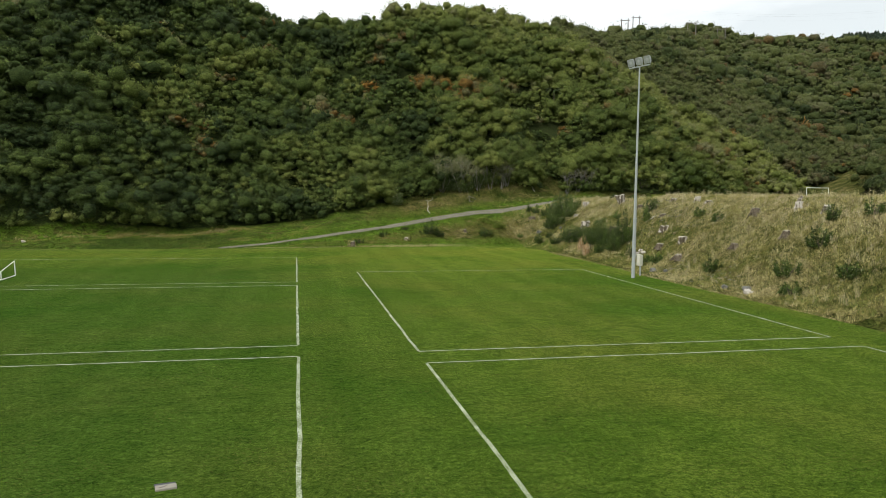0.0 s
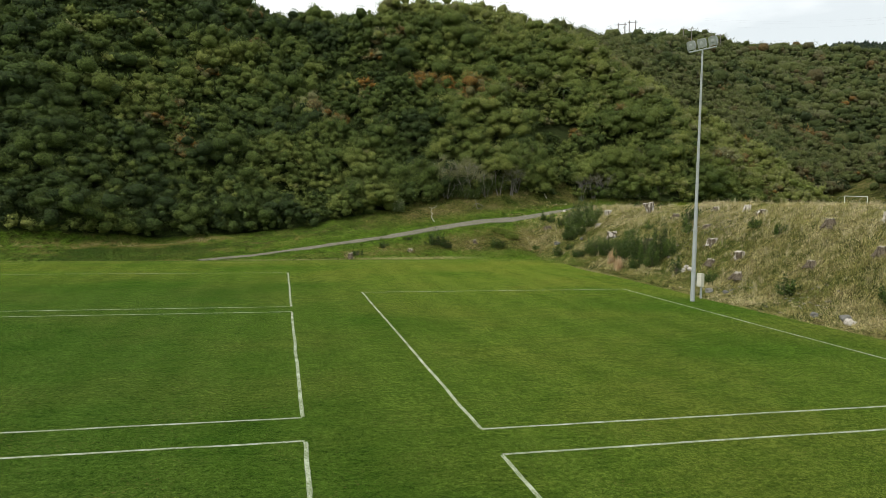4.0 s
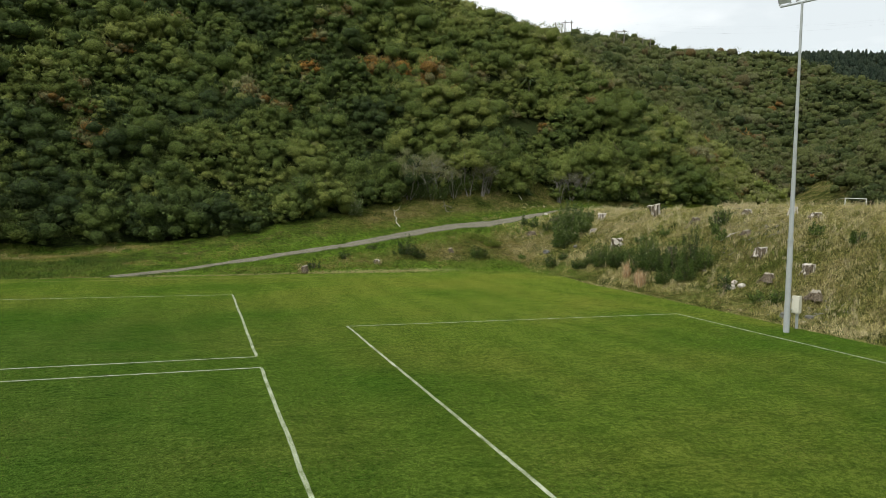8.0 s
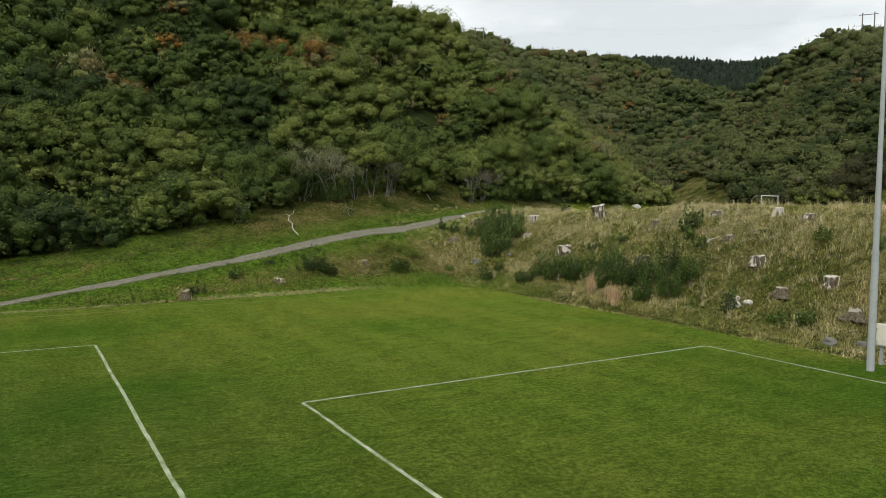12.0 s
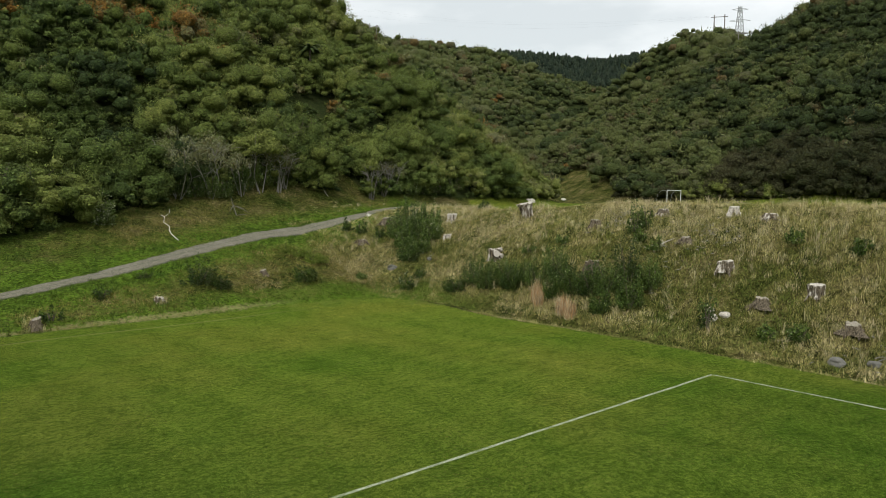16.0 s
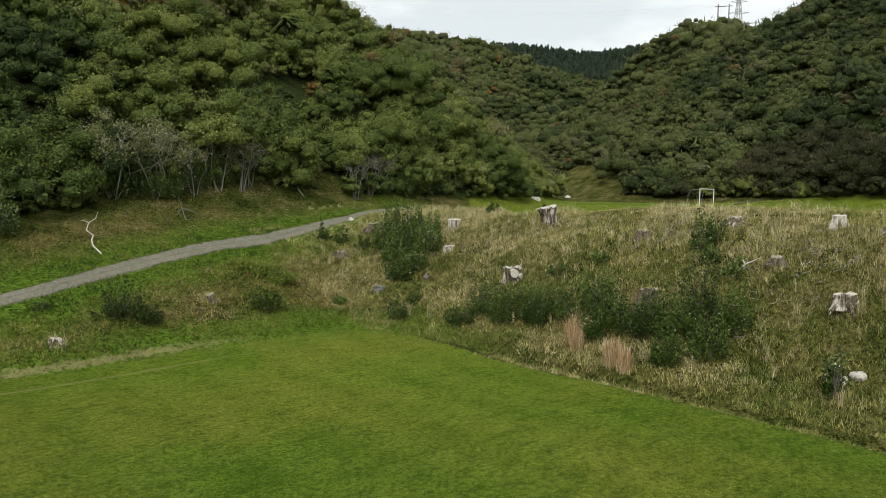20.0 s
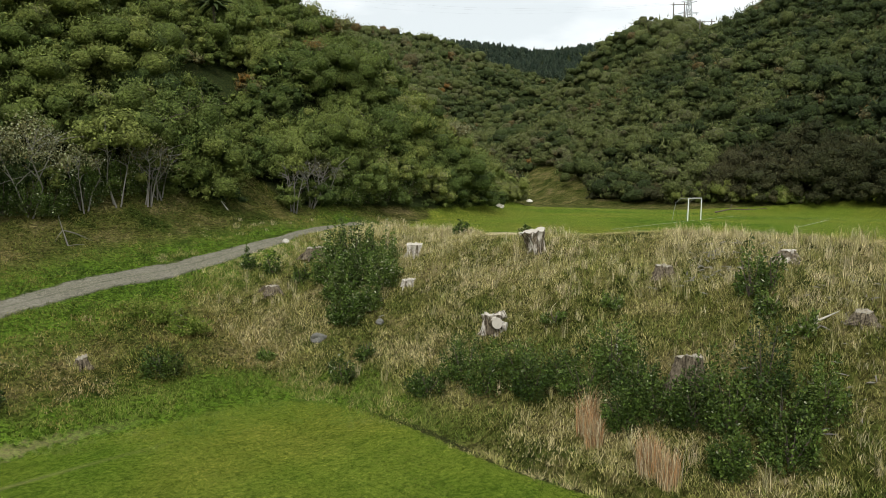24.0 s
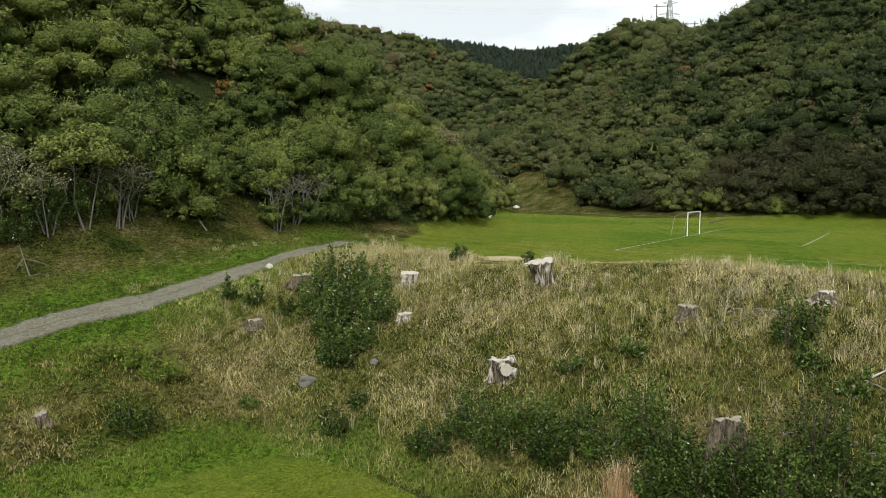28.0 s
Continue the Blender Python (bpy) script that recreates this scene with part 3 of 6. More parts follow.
def sprays(rng, centres, radii, count, size, tones, lobes=5, lobe_size=0.62, narrow=0.55, droop=0.0, simple=False, upward=0.45):
    """Leaf sprays, folded in the middle, all over the lobes of each bush."""
    n = len(centres)
    off = rng.normal(0, 1, (n, lobes, 3))
    off /= np.linalg.norm(off, axis=2, keepdims=True)
    off[:, :, 2] = np.abs(off[:, :, 2]) * 0.9 - 0.15
    off *= rng.uniform(0.25, 0.55, (n, lobes, 1))
    pick = rng.integers(0, lobes, (n, count))
    lobe = np.take_along_axis(off, pick[:, :, None], 1)
    d = rng.normal(0, 1, (n, count, 3))
    d[:, :, 2] += upward
    d /= np.linalg.norm(d, axis=2, keepdims=True)
    at = centres[:, None, :] + radii[:, None, :] * (lobe + d * lobe_size * rng.uniform(0.8, 1.08, (n, count, 1)))
    nor = d + rng.normal(0, 0.36, (n, count, 3))
    nor[:, :, 2] += 0.25
    nor /= np.linalg.norm(nor, axis=2, keepdims=True)
    t = np.cross(nor, rng.normal(0, 1, (n, count, 3)))
    t /= np.linalg.norm(t, axis=2, keepdims=True) + 1e-9
    b = np.cross(nor, t)
    s = (size if np.ndim(size) == 0 else np.asarray(size)[:, None, None]) * rng.uniform(0.6, 1.25, (n, count, 1))
    down = np.array([0, 0, -droop])
    tone = np.clip(np.repeat(tones, count) + rng.normal(0, 0.035, n * count), 0, 1)
    if simple:
        tri = np.stack([at - t * s - b * s * narrow, at + t * s + down * s, at - t * s * 0.4 + b * s * narrow], 2)
        return tri.reshape(-1, 3), np.arange(n * count * 3).reshape(-1, 3), np.repeat(tone, 3)
    quad = np.stack([at - t * s, at - b * s * narrow + nor * s * 0.22, at + t * s + down * s, at + b * s * narrow + nor * s * 0.22], 2)
    return quad.reshape(-1, 3), np.arange(n * count * 4).reshape(-1, 4), np.repeat(tone, 4)


# ---- ground ----
def lines_of(fine_lo, fine_hi, step_size, lo, hi):
    mid = list(np.arange(fine_lo, fine_hi, step_size))
    out, s = [mid[-1]], step_size
    while out[-1] < hi:
        s = min(s * 1.11, 5.5) if out[-1] < 400 else s * 1.2
        out.append(out[-1] + s)
    down, s = [mid[0]], step_size
    while down[-1] > lo:
        s *= 1.11
        down.append(down[-1] - s)
    return np.array(down[:0:-1] + mid + out[1:])


def ground_sheet():
    gx, gy = lines_of(-24, 60, 0.46, -2500, 3000), lines_of(22, 98, 0.46, -2500, 3000)
    X, Y = np.meshgrid(gx, gy)
    Z = ground(X, Y)
    v = np.stack([X.ravel(), Y.ravel(), Z.ravel()], 1)
    i = np.arange(len(gx) * len(gy)).reshape(len(gy), len(gx))
    f = np.stack([i[:-1, :-1], i[:-1, 1:], i[1:, 1:], i[1:, :-1]], 2).reshape(-1, 4)
    sand = np.zeros_like(X)
    for sx, sy, a, b in ((38.9, 76.2, 1.5, 1.5), (39.9, 70.9, 2.0, 1.3), (38.2, 78.9, 1.0, 0.7), (42.3, 68.0, 0.9, 0.6)):
        sand = np.maximum(sand, np.clip(1.25 - np.hypot((X - sx) / b, (Y - sy) / a), 0, 1))
    far = soft((np.hypot(X - 20, Y - 60) - 120) / 40)
    wood = np.maximum(forest(X, Y), far * (hills(X, Y) > 6))
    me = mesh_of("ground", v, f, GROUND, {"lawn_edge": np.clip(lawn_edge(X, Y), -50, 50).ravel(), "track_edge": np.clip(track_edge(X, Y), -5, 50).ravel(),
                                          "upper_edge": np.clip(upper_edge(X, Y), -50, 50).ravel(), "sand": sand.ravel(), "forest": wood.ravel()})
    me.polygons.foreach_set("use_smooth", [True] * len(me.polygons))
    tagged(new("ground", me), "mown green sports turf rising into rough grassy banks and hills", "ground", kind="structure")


ground_sheet()


def gravel_track():
    m, n, l, b = material("track_gravel", 0.95, specular=0.15)
    g = ramp(m, grain(m, 24, 5.0, 0.75), (0.3, (0.066, 0.066, 0.050)), (0.5, (0.160, 0.151, 0.110)), (0.7, (0.33, 0.31, 0.24)))
    g = mixed(m, sums(m, "MULTIPLY", step(m, grain(m, 0.9, 4.0), 0.48, 0.66), 0.55), g, rgb(0.205, 0.190, 0.150))
    pebble = node(m, "ShaderNodeSeparateXYZ", Vector=node(m, "ShaderNodeTexVoronoi", Vector=node(m, "ShaderNodeTexCoord").outputs["Object"], Scale=11.0).outputs["Color"]).outputs["X"]
    g = node(m, "ShaderNodeHueSaturation", Color=g, Value=node(m, "ShaderNodeMapRange", Value=pebble, To_Min=0.82, To_Max=1.2).outputs["Result"]).outputs["Color"]
    rut = attribute(m, "tone")
    g = mixed(m, sums(m, "MULTIPLY", step(m, sums(m, "ADD", rut, sums(m, "MULTIPLY", grain(m, 3.0), 0.4)), 0.75, 1.1), 0.75), g, rgb(0.055, 0.062, 0.022))
    l.new(g, b.inputs["Base Color"])
    bump(m, b, grain(m, 40, 4.0, 0.7), 0.8, 0.03)
    rng = np.random.default_rng(4)
    pts = []
    for (x0, y0), (x1, y1) in zip(TRACK, TRACK[1:]):
        k = max(2, int(math.hypot(x1 - x0, y1 - y0) / 0.25))
        pts += [(x0 + (x1 - x0) * i / k, y0 + (y1 - y0) * i / k) for i in range(k)]
    p = np.array(pts)
    for _ in range(14):
        p[1:-1] = (p[:-2] + p[1:-1] * 2 + p[2:]) / 4
    t = np.gradient(p, axis=0)
    t /= np.linalg.norm(t, axis=1, keepdims=True)
    side = np.stack([-t[:, 1], t[:, 0]], 1)
    across = np.linspace(-1, 1, 9)
    strip = 0.74 * np.exp(-(across / 0.24) ** 2)
    w = 0.66 * track_taper(p[:, 0]) + 0.07 * value_noise(p[:, 0], p[:, 1], 1.3, 51) + 0.07 * value_noise(p[:, 0], p[:, 1], 0.45, 52) + rng.normal(0, 0.03, len(p))
    q = p[:, None, :] + side[:, None, :] * (across[None, :, None] * w[:, None, None])
    lift = 0.035 - 0.05 * np.abs(across) ** 6
    z = ground(q[:, :, 0], q[:, :, 1]) + lift[None, :]
    v = np.dstack([q, z]).reshape(-1, 3)
    i = np.arange(len(p) * 9).reshape(len(p), 9)
    f = np.stack([i[:-1, 1:], i[:-1, :-1], i[1:, :-1], i[1:, 1:]], 2).reshape(-1, 4)
    tone = np.tile(np.maximum(np.abs(across) ** 2, strip), len(p))
    me = mesh_of("road", v, f, m, tone)
    me.polygons.foreach_set("use_smooth", [True] * len(me.polygons))
    tagged(new("road", me), "grey gravel access track climbing across the grassy slope", "track", kind="structure")


gravel_track()


# ---- pitch markings ----
def painted_line(parent, a, b, z=0.006, width=0.105):
    """A hand-rolled line, slightly uneven along its edges."""
    a, b = Vector((*a, 0)), Vector((*b, 0))
    n = max(2, int((b - a).length / 0.2))
    t = (b - a).normalized()
    s = Vector((-t.y, t.x, 0))
    rng = np.random.default_rng(int(abs(a.x * 31 + a.y * 17 + b.x * 7)))
    drift = np.convolve(rng.normal(0, 0.03, n + 9), np.ones(9) / 9, "same")[4:n + 5]
    bm = bmesh.new()
    rows = []
    for i in range(n + 1):
        p = a + (b - a) * i / n + s * float(drift[i])
        w = width * 0.5 * (1 + 0.05 * float(rng.normal()))
        rows.append((bm.verts.new(p + s * w + Vector((0, 0, z))), bm.verts.new(p - s * w + Vector((0, 0, z)))))
    for (p, q), (r, u) in zip(rows, rows[1:]):
        bm.faces.new((p, q, u, r))
    return part("line", bm, LINE, parent)


def pitch(x0, x1, y0, y1, label):
    ob = thing("pitch_marking", (0, 0, 0), label, "pitch marking", "small pitches on the lower field", "structure")
    for a, b in (((x0, y0), (x1, y0)), ((x1, y0 + 0.06), (x1, y1 - 0.06)), ((x1, y1), (x0, y1)), ((x0, y1 - 0.06), (x0, y0 + 0.06))):
        painted_line(ob, a, b)


WORN = "worn white painted boundary lines of a small pitch on turf"
pitch(4.43, 21.90, 24.60, 51.29, WORN)
pitch(4.43, 21.90, -4.0, 22.79, WORN)
pitch(-26.8, 0.09, 26.29, 44.10, WORN)
pitch(-26.8, 0.085, 45.83, 63.35, WORN)
pitch(-26.8, 0.09, 6.7, 24.455, WORN)

upper_pitch = thing("upper_pitch_marking", (0, 0, 0), "thin white painted lines of the upper pitch", "pitch marking", kind="structure")
GX, GY = 62.40, 77.38
along = Vector((3.62, 0.575, 0)).normalized()
back_way = Vector((along.y, -along.x, 0))
corner = Vector((GX, GY, 0)) - along * 15.6
for a, b in (((0, 0), (31.5, 0)), ((0, 0.1), (0, 45)), ((31.5, 0.1), (31.5, 45)), ((10.6, 8.2), (27.4, 8.2)), ((27.4, 0.1), (27.4, 8.1))):
    p, q = corner + along * a[0] + back_way * a[1], corner + along * b[0] + back_way * b[1]
    painted_line(upper_pitch, p.xy, q.xy, UPPER + 0.012, 0.1)


# ---- bush on the hills ----
def scatter(rng, x0, x1, y0, y1, gap):
    gx, gy = np.arange(x0, x1, gap), np.arange(y0, y1, gap)
    X, Y = np.meshgrid(gx, gy)
    X, Y = X + rng.uniform(-0.48, 0.48, X.shape) * gap, Y + rng.uniform(-0.48, 0.48, Y.shape) * gap
    return X.ravel(), Y.ravel()


def tone_map(rng, x, y):
    """Stands of darker and lighter species, with some dry and some rusty plants."""
    t = 0.35 + 0.24 * value_noise(x, y, 24, 61) + 0.18 * value_noise(x, y, 8, 62) + rng.normal(0, 0.12, len(x))
    t = np.clip(t, 0.0, 0.68)
    dry = rng.uniform(0, 1, len(x)) < 0.02 + 0.16 * (value_noise(x, y, 14, 63) > 0.6)
    dry |= (x > 100) & (rng.uniform(0, 1, len(x)) < 0.05 * (value_noise(x, y, 11, 64) > 0.1))
    t = np.where(dry & ((y > 96) | (x > 16)), rng.uniform(0.72, 0.86, len(x)), t)
    for cx, cy, r in ((19.4, 109.2, 1.6), (25.6, 104.6, 1.9), (32.0, 108.4, 1.2), (23.0, 106.8, 1.1), (-10.5, 108.5, 1.6), (-20.9, 115.3, 1.3), (-8.9, 118.9, 1.5), (10.7, 108.0, 1.2), (113.2, 77.7, 1.9), (121, 74, 1.6), (150, 190, 7.0)):
        t = np.where(np.hypot(x - cx, y - cy) < r, rng.uniform(0.76, 0.93, len(x)), t)
    return t


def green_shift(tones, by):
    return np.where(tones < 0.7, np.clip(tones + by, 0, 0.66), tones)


def boughs_over(rng, centres, radii, lobes, low=0.28):
    """Flattened boughs of unequal size over the upper side of each crown, but for those inside the slope: centres, radii and whose they are."""
    n = len(centres)
    k = np.arange(lobes)
    up = 1 - (1 + low) * (k + 0.3) / lobes
    turn = k * 2.4 + rng.uniform(0, 6.28, (n, 1))
    d = np.stack([np.cos(turn) * np.sqrt(1 - up * up), np.sin(turn) * np.sqrt(1 - up * up), np.broadcast_to(up, (n, lobes))], 2)
    d = d * rng.uniform(0.50, 0.90, (n, lobes, 1)) + rng.normal(0, 0.09, (n, lobes, 3))
    c = (centres[:, None, :] + radii[:, None, :] * d).reshape(-1, 3)
    r = radii.mean(1)[:, None, None] * np.clip(rng.lognormal(-1.02, 0.36, (n, lobes, 1)), 0.17, 0.54) * (12 / lobes) ** 0.4
    r = (r * np.array([1.0, 1.0, 0.78]) * rng.uniform(0.85, 1.15, (n, lobes, 3))).reshape(-1, 3)
    owner = np.repeat(np.arange(n), lobes)
    free = c[:, 2] > ground(c[:, 0], c[:, 1]) + 0.1
    return c[free], r[free], owner[free]


def bough_sprays(rng, centres, c, r, tones, count, size, shoot=0.35):
    """Leaf sprays on the open side of the boughs: some lie flat, some stand up as young shoots."""
    weight = r[:, 0] * r[:, 1]
    pick = rng.choice(len(c), count, p=weight / weight.sum())
    at, rr = c[pick], r[pick]
    out = at - centres[pick]
    out /= np.linalg.norm(out, axis=1, keepdims=True) + 1e-6
    d = rng.normal(0, 0.66, (count, 3)) + out * 0.7
    d[:, 2] += 0.3
    d /= np.linalg.norm(d, axis=1, keepdims=True)
    s = size * rng.lognormal(0, 0.33, (count, 1))
    at = at + rr * d * rng.uniform(0.70, 1.14, (count, 1))
    nor = d + rng.normal(0, 0.38, d.shape)
    nor[:, 2] += 0.3
    nor /= np.linalg.norm(nor, axis=1, keepdims=True)
    t = np.cross(nor, rng.normal(0, 1, d.shape))
    t /= np.linalg.norm(t, axis=1, keepdims=True) + 1e-9
    b = np.cross(nor, t)
    flat = np.stack([at - t * s - b * s * 0.55, at + t * s, at - t * s * 0.5 + b * s * 0.6], 1)
    way = d * 0.8 + rng.normal(0, 0.3, d.shape)
    way[:, 2] += 0.45
    rise = np.stack([at - t * s * 0.42, at + t * s * 0.42, at + way * s * rng.uniform(1.2, 2.2, (count, 1))], 1)
    tri = np.where(rng.uniform(0, 1, (count, 1, 1)) < shoot, rise, flat)
    tone = tones[pick] + rng.normal(0, 0.03, count)
    tone = np.where(tones[pick] < 0.7, np.clip(tone, 0, 0.70), np.clip(tone, 0.70, 1))
    return tri.reshape(-1, 3), np.arange(count * 3).reshape(-1, 3), np.repeat(tone, 3)


def bush_cover(name, label, rng, x, y, size, leaves, leaf, squash=0.8, mat=BUSH, skin=CROWN, lobes=10, sink=0.0, lighter=0.0, shoot=0.35, core=0.80):
    n = len(x)
    r = size * np.clip(rng.lognormal(0, 0.27, n), 0.6, 1.8) * (1 + 0.28 * value_noise(x, y, 9, 71))
    radii = np.stack([r * rng.uniform(0.85, 1.3, n), r * rng.uniform(0.85, 1.3, n), r * squash * rng.uniform(0.75, 1.3, n)], 1)
    c = np.stack([x, y, ground(x, y) + radii[:, 2] * (0.62 - sink)], 1)
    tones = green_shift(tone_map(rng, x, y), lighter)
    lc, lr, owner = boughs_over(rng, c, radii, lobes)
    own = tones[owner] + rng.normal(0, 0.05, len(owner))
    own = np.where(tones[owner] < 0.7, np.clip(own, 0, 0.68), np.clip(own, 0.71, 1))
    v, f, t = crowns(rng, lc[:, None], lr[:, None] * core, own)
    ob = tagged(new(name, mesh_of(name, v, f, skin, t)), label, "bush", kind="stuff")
    ob.data.polygons.foreach_set("use_smooth", [True] * len(ob.data.polygons))
    v, f, t = bough_sprays(rng, c[owner], lc, lr, own, leaves * n, leaf, shoot)
    part("leaves", mesh_of("leaves", v, f, mat, t), mat, ob)["kind"] = "stuff"
    return ob


def faces_field(x, y):
    """Slopes that look towards the fields; the backs of the hills stay bare."""
    d = np.hypot(x - 12, y - 45)
    return ground(x - (x - 12) / d * 7, y - (y - 45) / d * 7) < ground(x, y) + 1.2


def front_bush():
    rng = np.random.default_rng(11)
    x, y = scatter(rng, -66, 96, 78, 160, 1.75)
    keep = (forest(x, y) > 0.45) & ((hills(x, y) > 0.5) | (x < 19)) & (front_height(x, y) > hills(x, y) - 4) & (y < 136.5 + 22 * soft((x - 14) / 14)) & (faces_field(x, y) | (y < 104))
    x, y = x[keep], y[keep]
    low = (hills(x, y) < 15) & (x > -40) & (x < 75)
    # plants toned darker to the west, standing in for shade and lens falloff
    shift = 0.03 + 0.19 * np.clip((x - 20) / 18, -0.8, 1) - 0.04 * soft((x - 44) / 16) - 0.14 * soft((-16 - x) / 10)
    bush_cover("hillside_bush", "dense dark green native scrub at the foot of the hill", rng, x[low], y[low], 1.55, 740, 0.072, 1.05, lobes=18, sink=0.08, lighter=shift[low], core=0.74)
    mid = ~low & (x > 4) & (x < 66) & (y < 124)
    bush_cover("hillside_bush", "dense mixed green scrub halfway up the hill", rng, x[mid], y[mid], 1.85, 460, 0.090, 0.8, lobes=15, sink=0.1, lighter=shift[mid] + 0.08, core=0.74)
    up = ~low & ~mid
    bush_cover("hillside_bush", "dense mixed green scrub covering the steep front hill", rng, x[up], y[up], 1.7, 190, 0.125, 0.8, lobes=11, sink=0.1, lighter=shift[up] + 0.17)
    x, y = scatter(rng, -60, 96, 78, 112, 0.9)
    f = forest(x, y)
    keep = (f > 0.03) & (f < 0.95) & (track_edge(x, y) > 1.5)
    bush_cover("undergrowth", "low leafy undergrowth along the edge of the bush", rng, x[keep], y[keep], 0.75, 360, 0.065, 1.0, lobes=7)


def valley_bush():
    rng = np.random.default_rng(12)
    x, y = scatter(rng, 62, 260, 30, 300, 2.35)
    keep = (forest(x, y) > 0.45) & (front_height(x, y) < hills(x, y) - 2) & (np.hypot(x - 12, y - 55) < 200) & (x * 0.35 + 40 < y + 30) & (faces_field(x, y) | (hills(x, y) < 12))
    x, y = x[keep], y[keep]
    band = (hills(x, y) < 11.5 + 3 * value_noise(x, y, 12, 66)) & (rng.uniform(0, 1, len(x)) < 0.93) & (x > 76) & (y < 90.5 + 3 * value_noise(x, y, 7, 67)) & (np.hypot(x - 12, y - 55) < 130)
    bush_cover("dark_scrub", "dark brownish twiggy scrub behind the upper field", rng, x[band], y[band], 1.9, 800, 0.115, 1.2, mat=SCRUB, skin=SCRUB_CROWN, lobes=16, shoot=0.8, sink=0.2)
    x, y = x[~band], y[~band]
    # scrub is darker to the south; the rise northward also paints in haze
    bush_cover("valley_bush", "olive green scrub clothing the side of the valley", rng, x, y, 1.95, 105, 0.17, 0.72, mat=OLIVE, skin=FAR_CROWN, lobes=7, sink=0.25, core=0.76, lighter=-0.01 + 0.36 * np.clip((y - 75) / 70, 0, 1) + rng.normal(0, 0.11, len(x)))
    x, y = scatter(rng, 66, 110, 40, 112, 1.1)
    f = forest(x, y)
    keep = (f > 0.02) & (f < 0.9) & (front_height(x, y) < hills(x, y) - 1)
    bush_cover("scrub_fringe", "low dark scrub along the far edge of the upper field", rng, x[keep], y[keep], 0.85, 220, 0.085, 1.0, mat=SCRUB, skin=SCRUB_CROWN, lobes=7)
    x, y = scatter(rng, 20, 420, 40, 470, 4.2)
    d = np.hypot(x - 12, y - 55)
    keep = (hills(x, y) > 6) & (d >= 198) & (d < 480) & (front_height(x, y) < hills(x, y) - 2) & (x > (y - 60) * 0.15) & (y > x * 0.28)
    keep &= (ridge(x, y, FAR_RIDGE, 0.5) < hills(x, y) - 1) & faces_field(x, y)
    x, y = x[keep], y[keep]
    # pale tone lift that puts the distance haze into the leaf colour
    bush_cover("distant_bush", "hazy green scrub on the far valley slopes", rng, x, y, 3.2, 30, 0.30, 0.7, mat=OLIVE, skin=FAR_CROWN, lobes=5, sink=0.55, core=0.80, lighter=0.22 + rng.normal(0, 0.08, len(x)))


def pine_ridge():
    rng = np.random.default_rng(13)
    x, y = scatter(rng, 150, 640, 300, 560, 3.5)
    h = ridge(x, y, FAR_RIDGE, 0.5)
    keep = (h >= hills(x, y) - 4) & (h > 84) & (np.hypot(x, y) < 780) & (np.arctan2(x - 1, y - 42) > radians(42.6))
    keep &= ground(x - x * 0.02, y - y * 0.02) < ground(x, y) + 3
    x, y = x[keep], y[keep]
    n = len(x)
    z, hh, rr = ground(x, y), rng.uniform(2.6, 4.4, n) * (1 + 0.25 * value_noise(x, y, 22, 73)), rng.uniform(1.7, 3.2, n)
    up = DOME[0][:, 2]
    taper = np.clip(1.0 - 0.72 * (up + 0.6) / 1.6, 0, 1)[:, None]
    shape = DOME[0] * np.concatenate([taper, taper, np.ones_like(taper)], 1)
    v = np.stack([x, y, z + hh * 0.5], 1)[:, None, :] + shape[None] * rng.uniform(0.75, 1.2, (n, len(shape), 1)) * np.stack([rr, rr, hh], 1)[:, None, :]
    f = DOME[1][None] + (np.arange(n) * len(shape))[:, None, None]
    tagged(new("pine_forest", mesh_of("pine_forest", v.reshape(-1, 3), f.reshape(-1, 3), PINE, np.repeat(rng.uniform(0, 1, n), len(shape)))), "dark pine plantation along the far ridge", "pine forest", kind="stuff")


front_bush()
valley_bush()
pine_ridge()


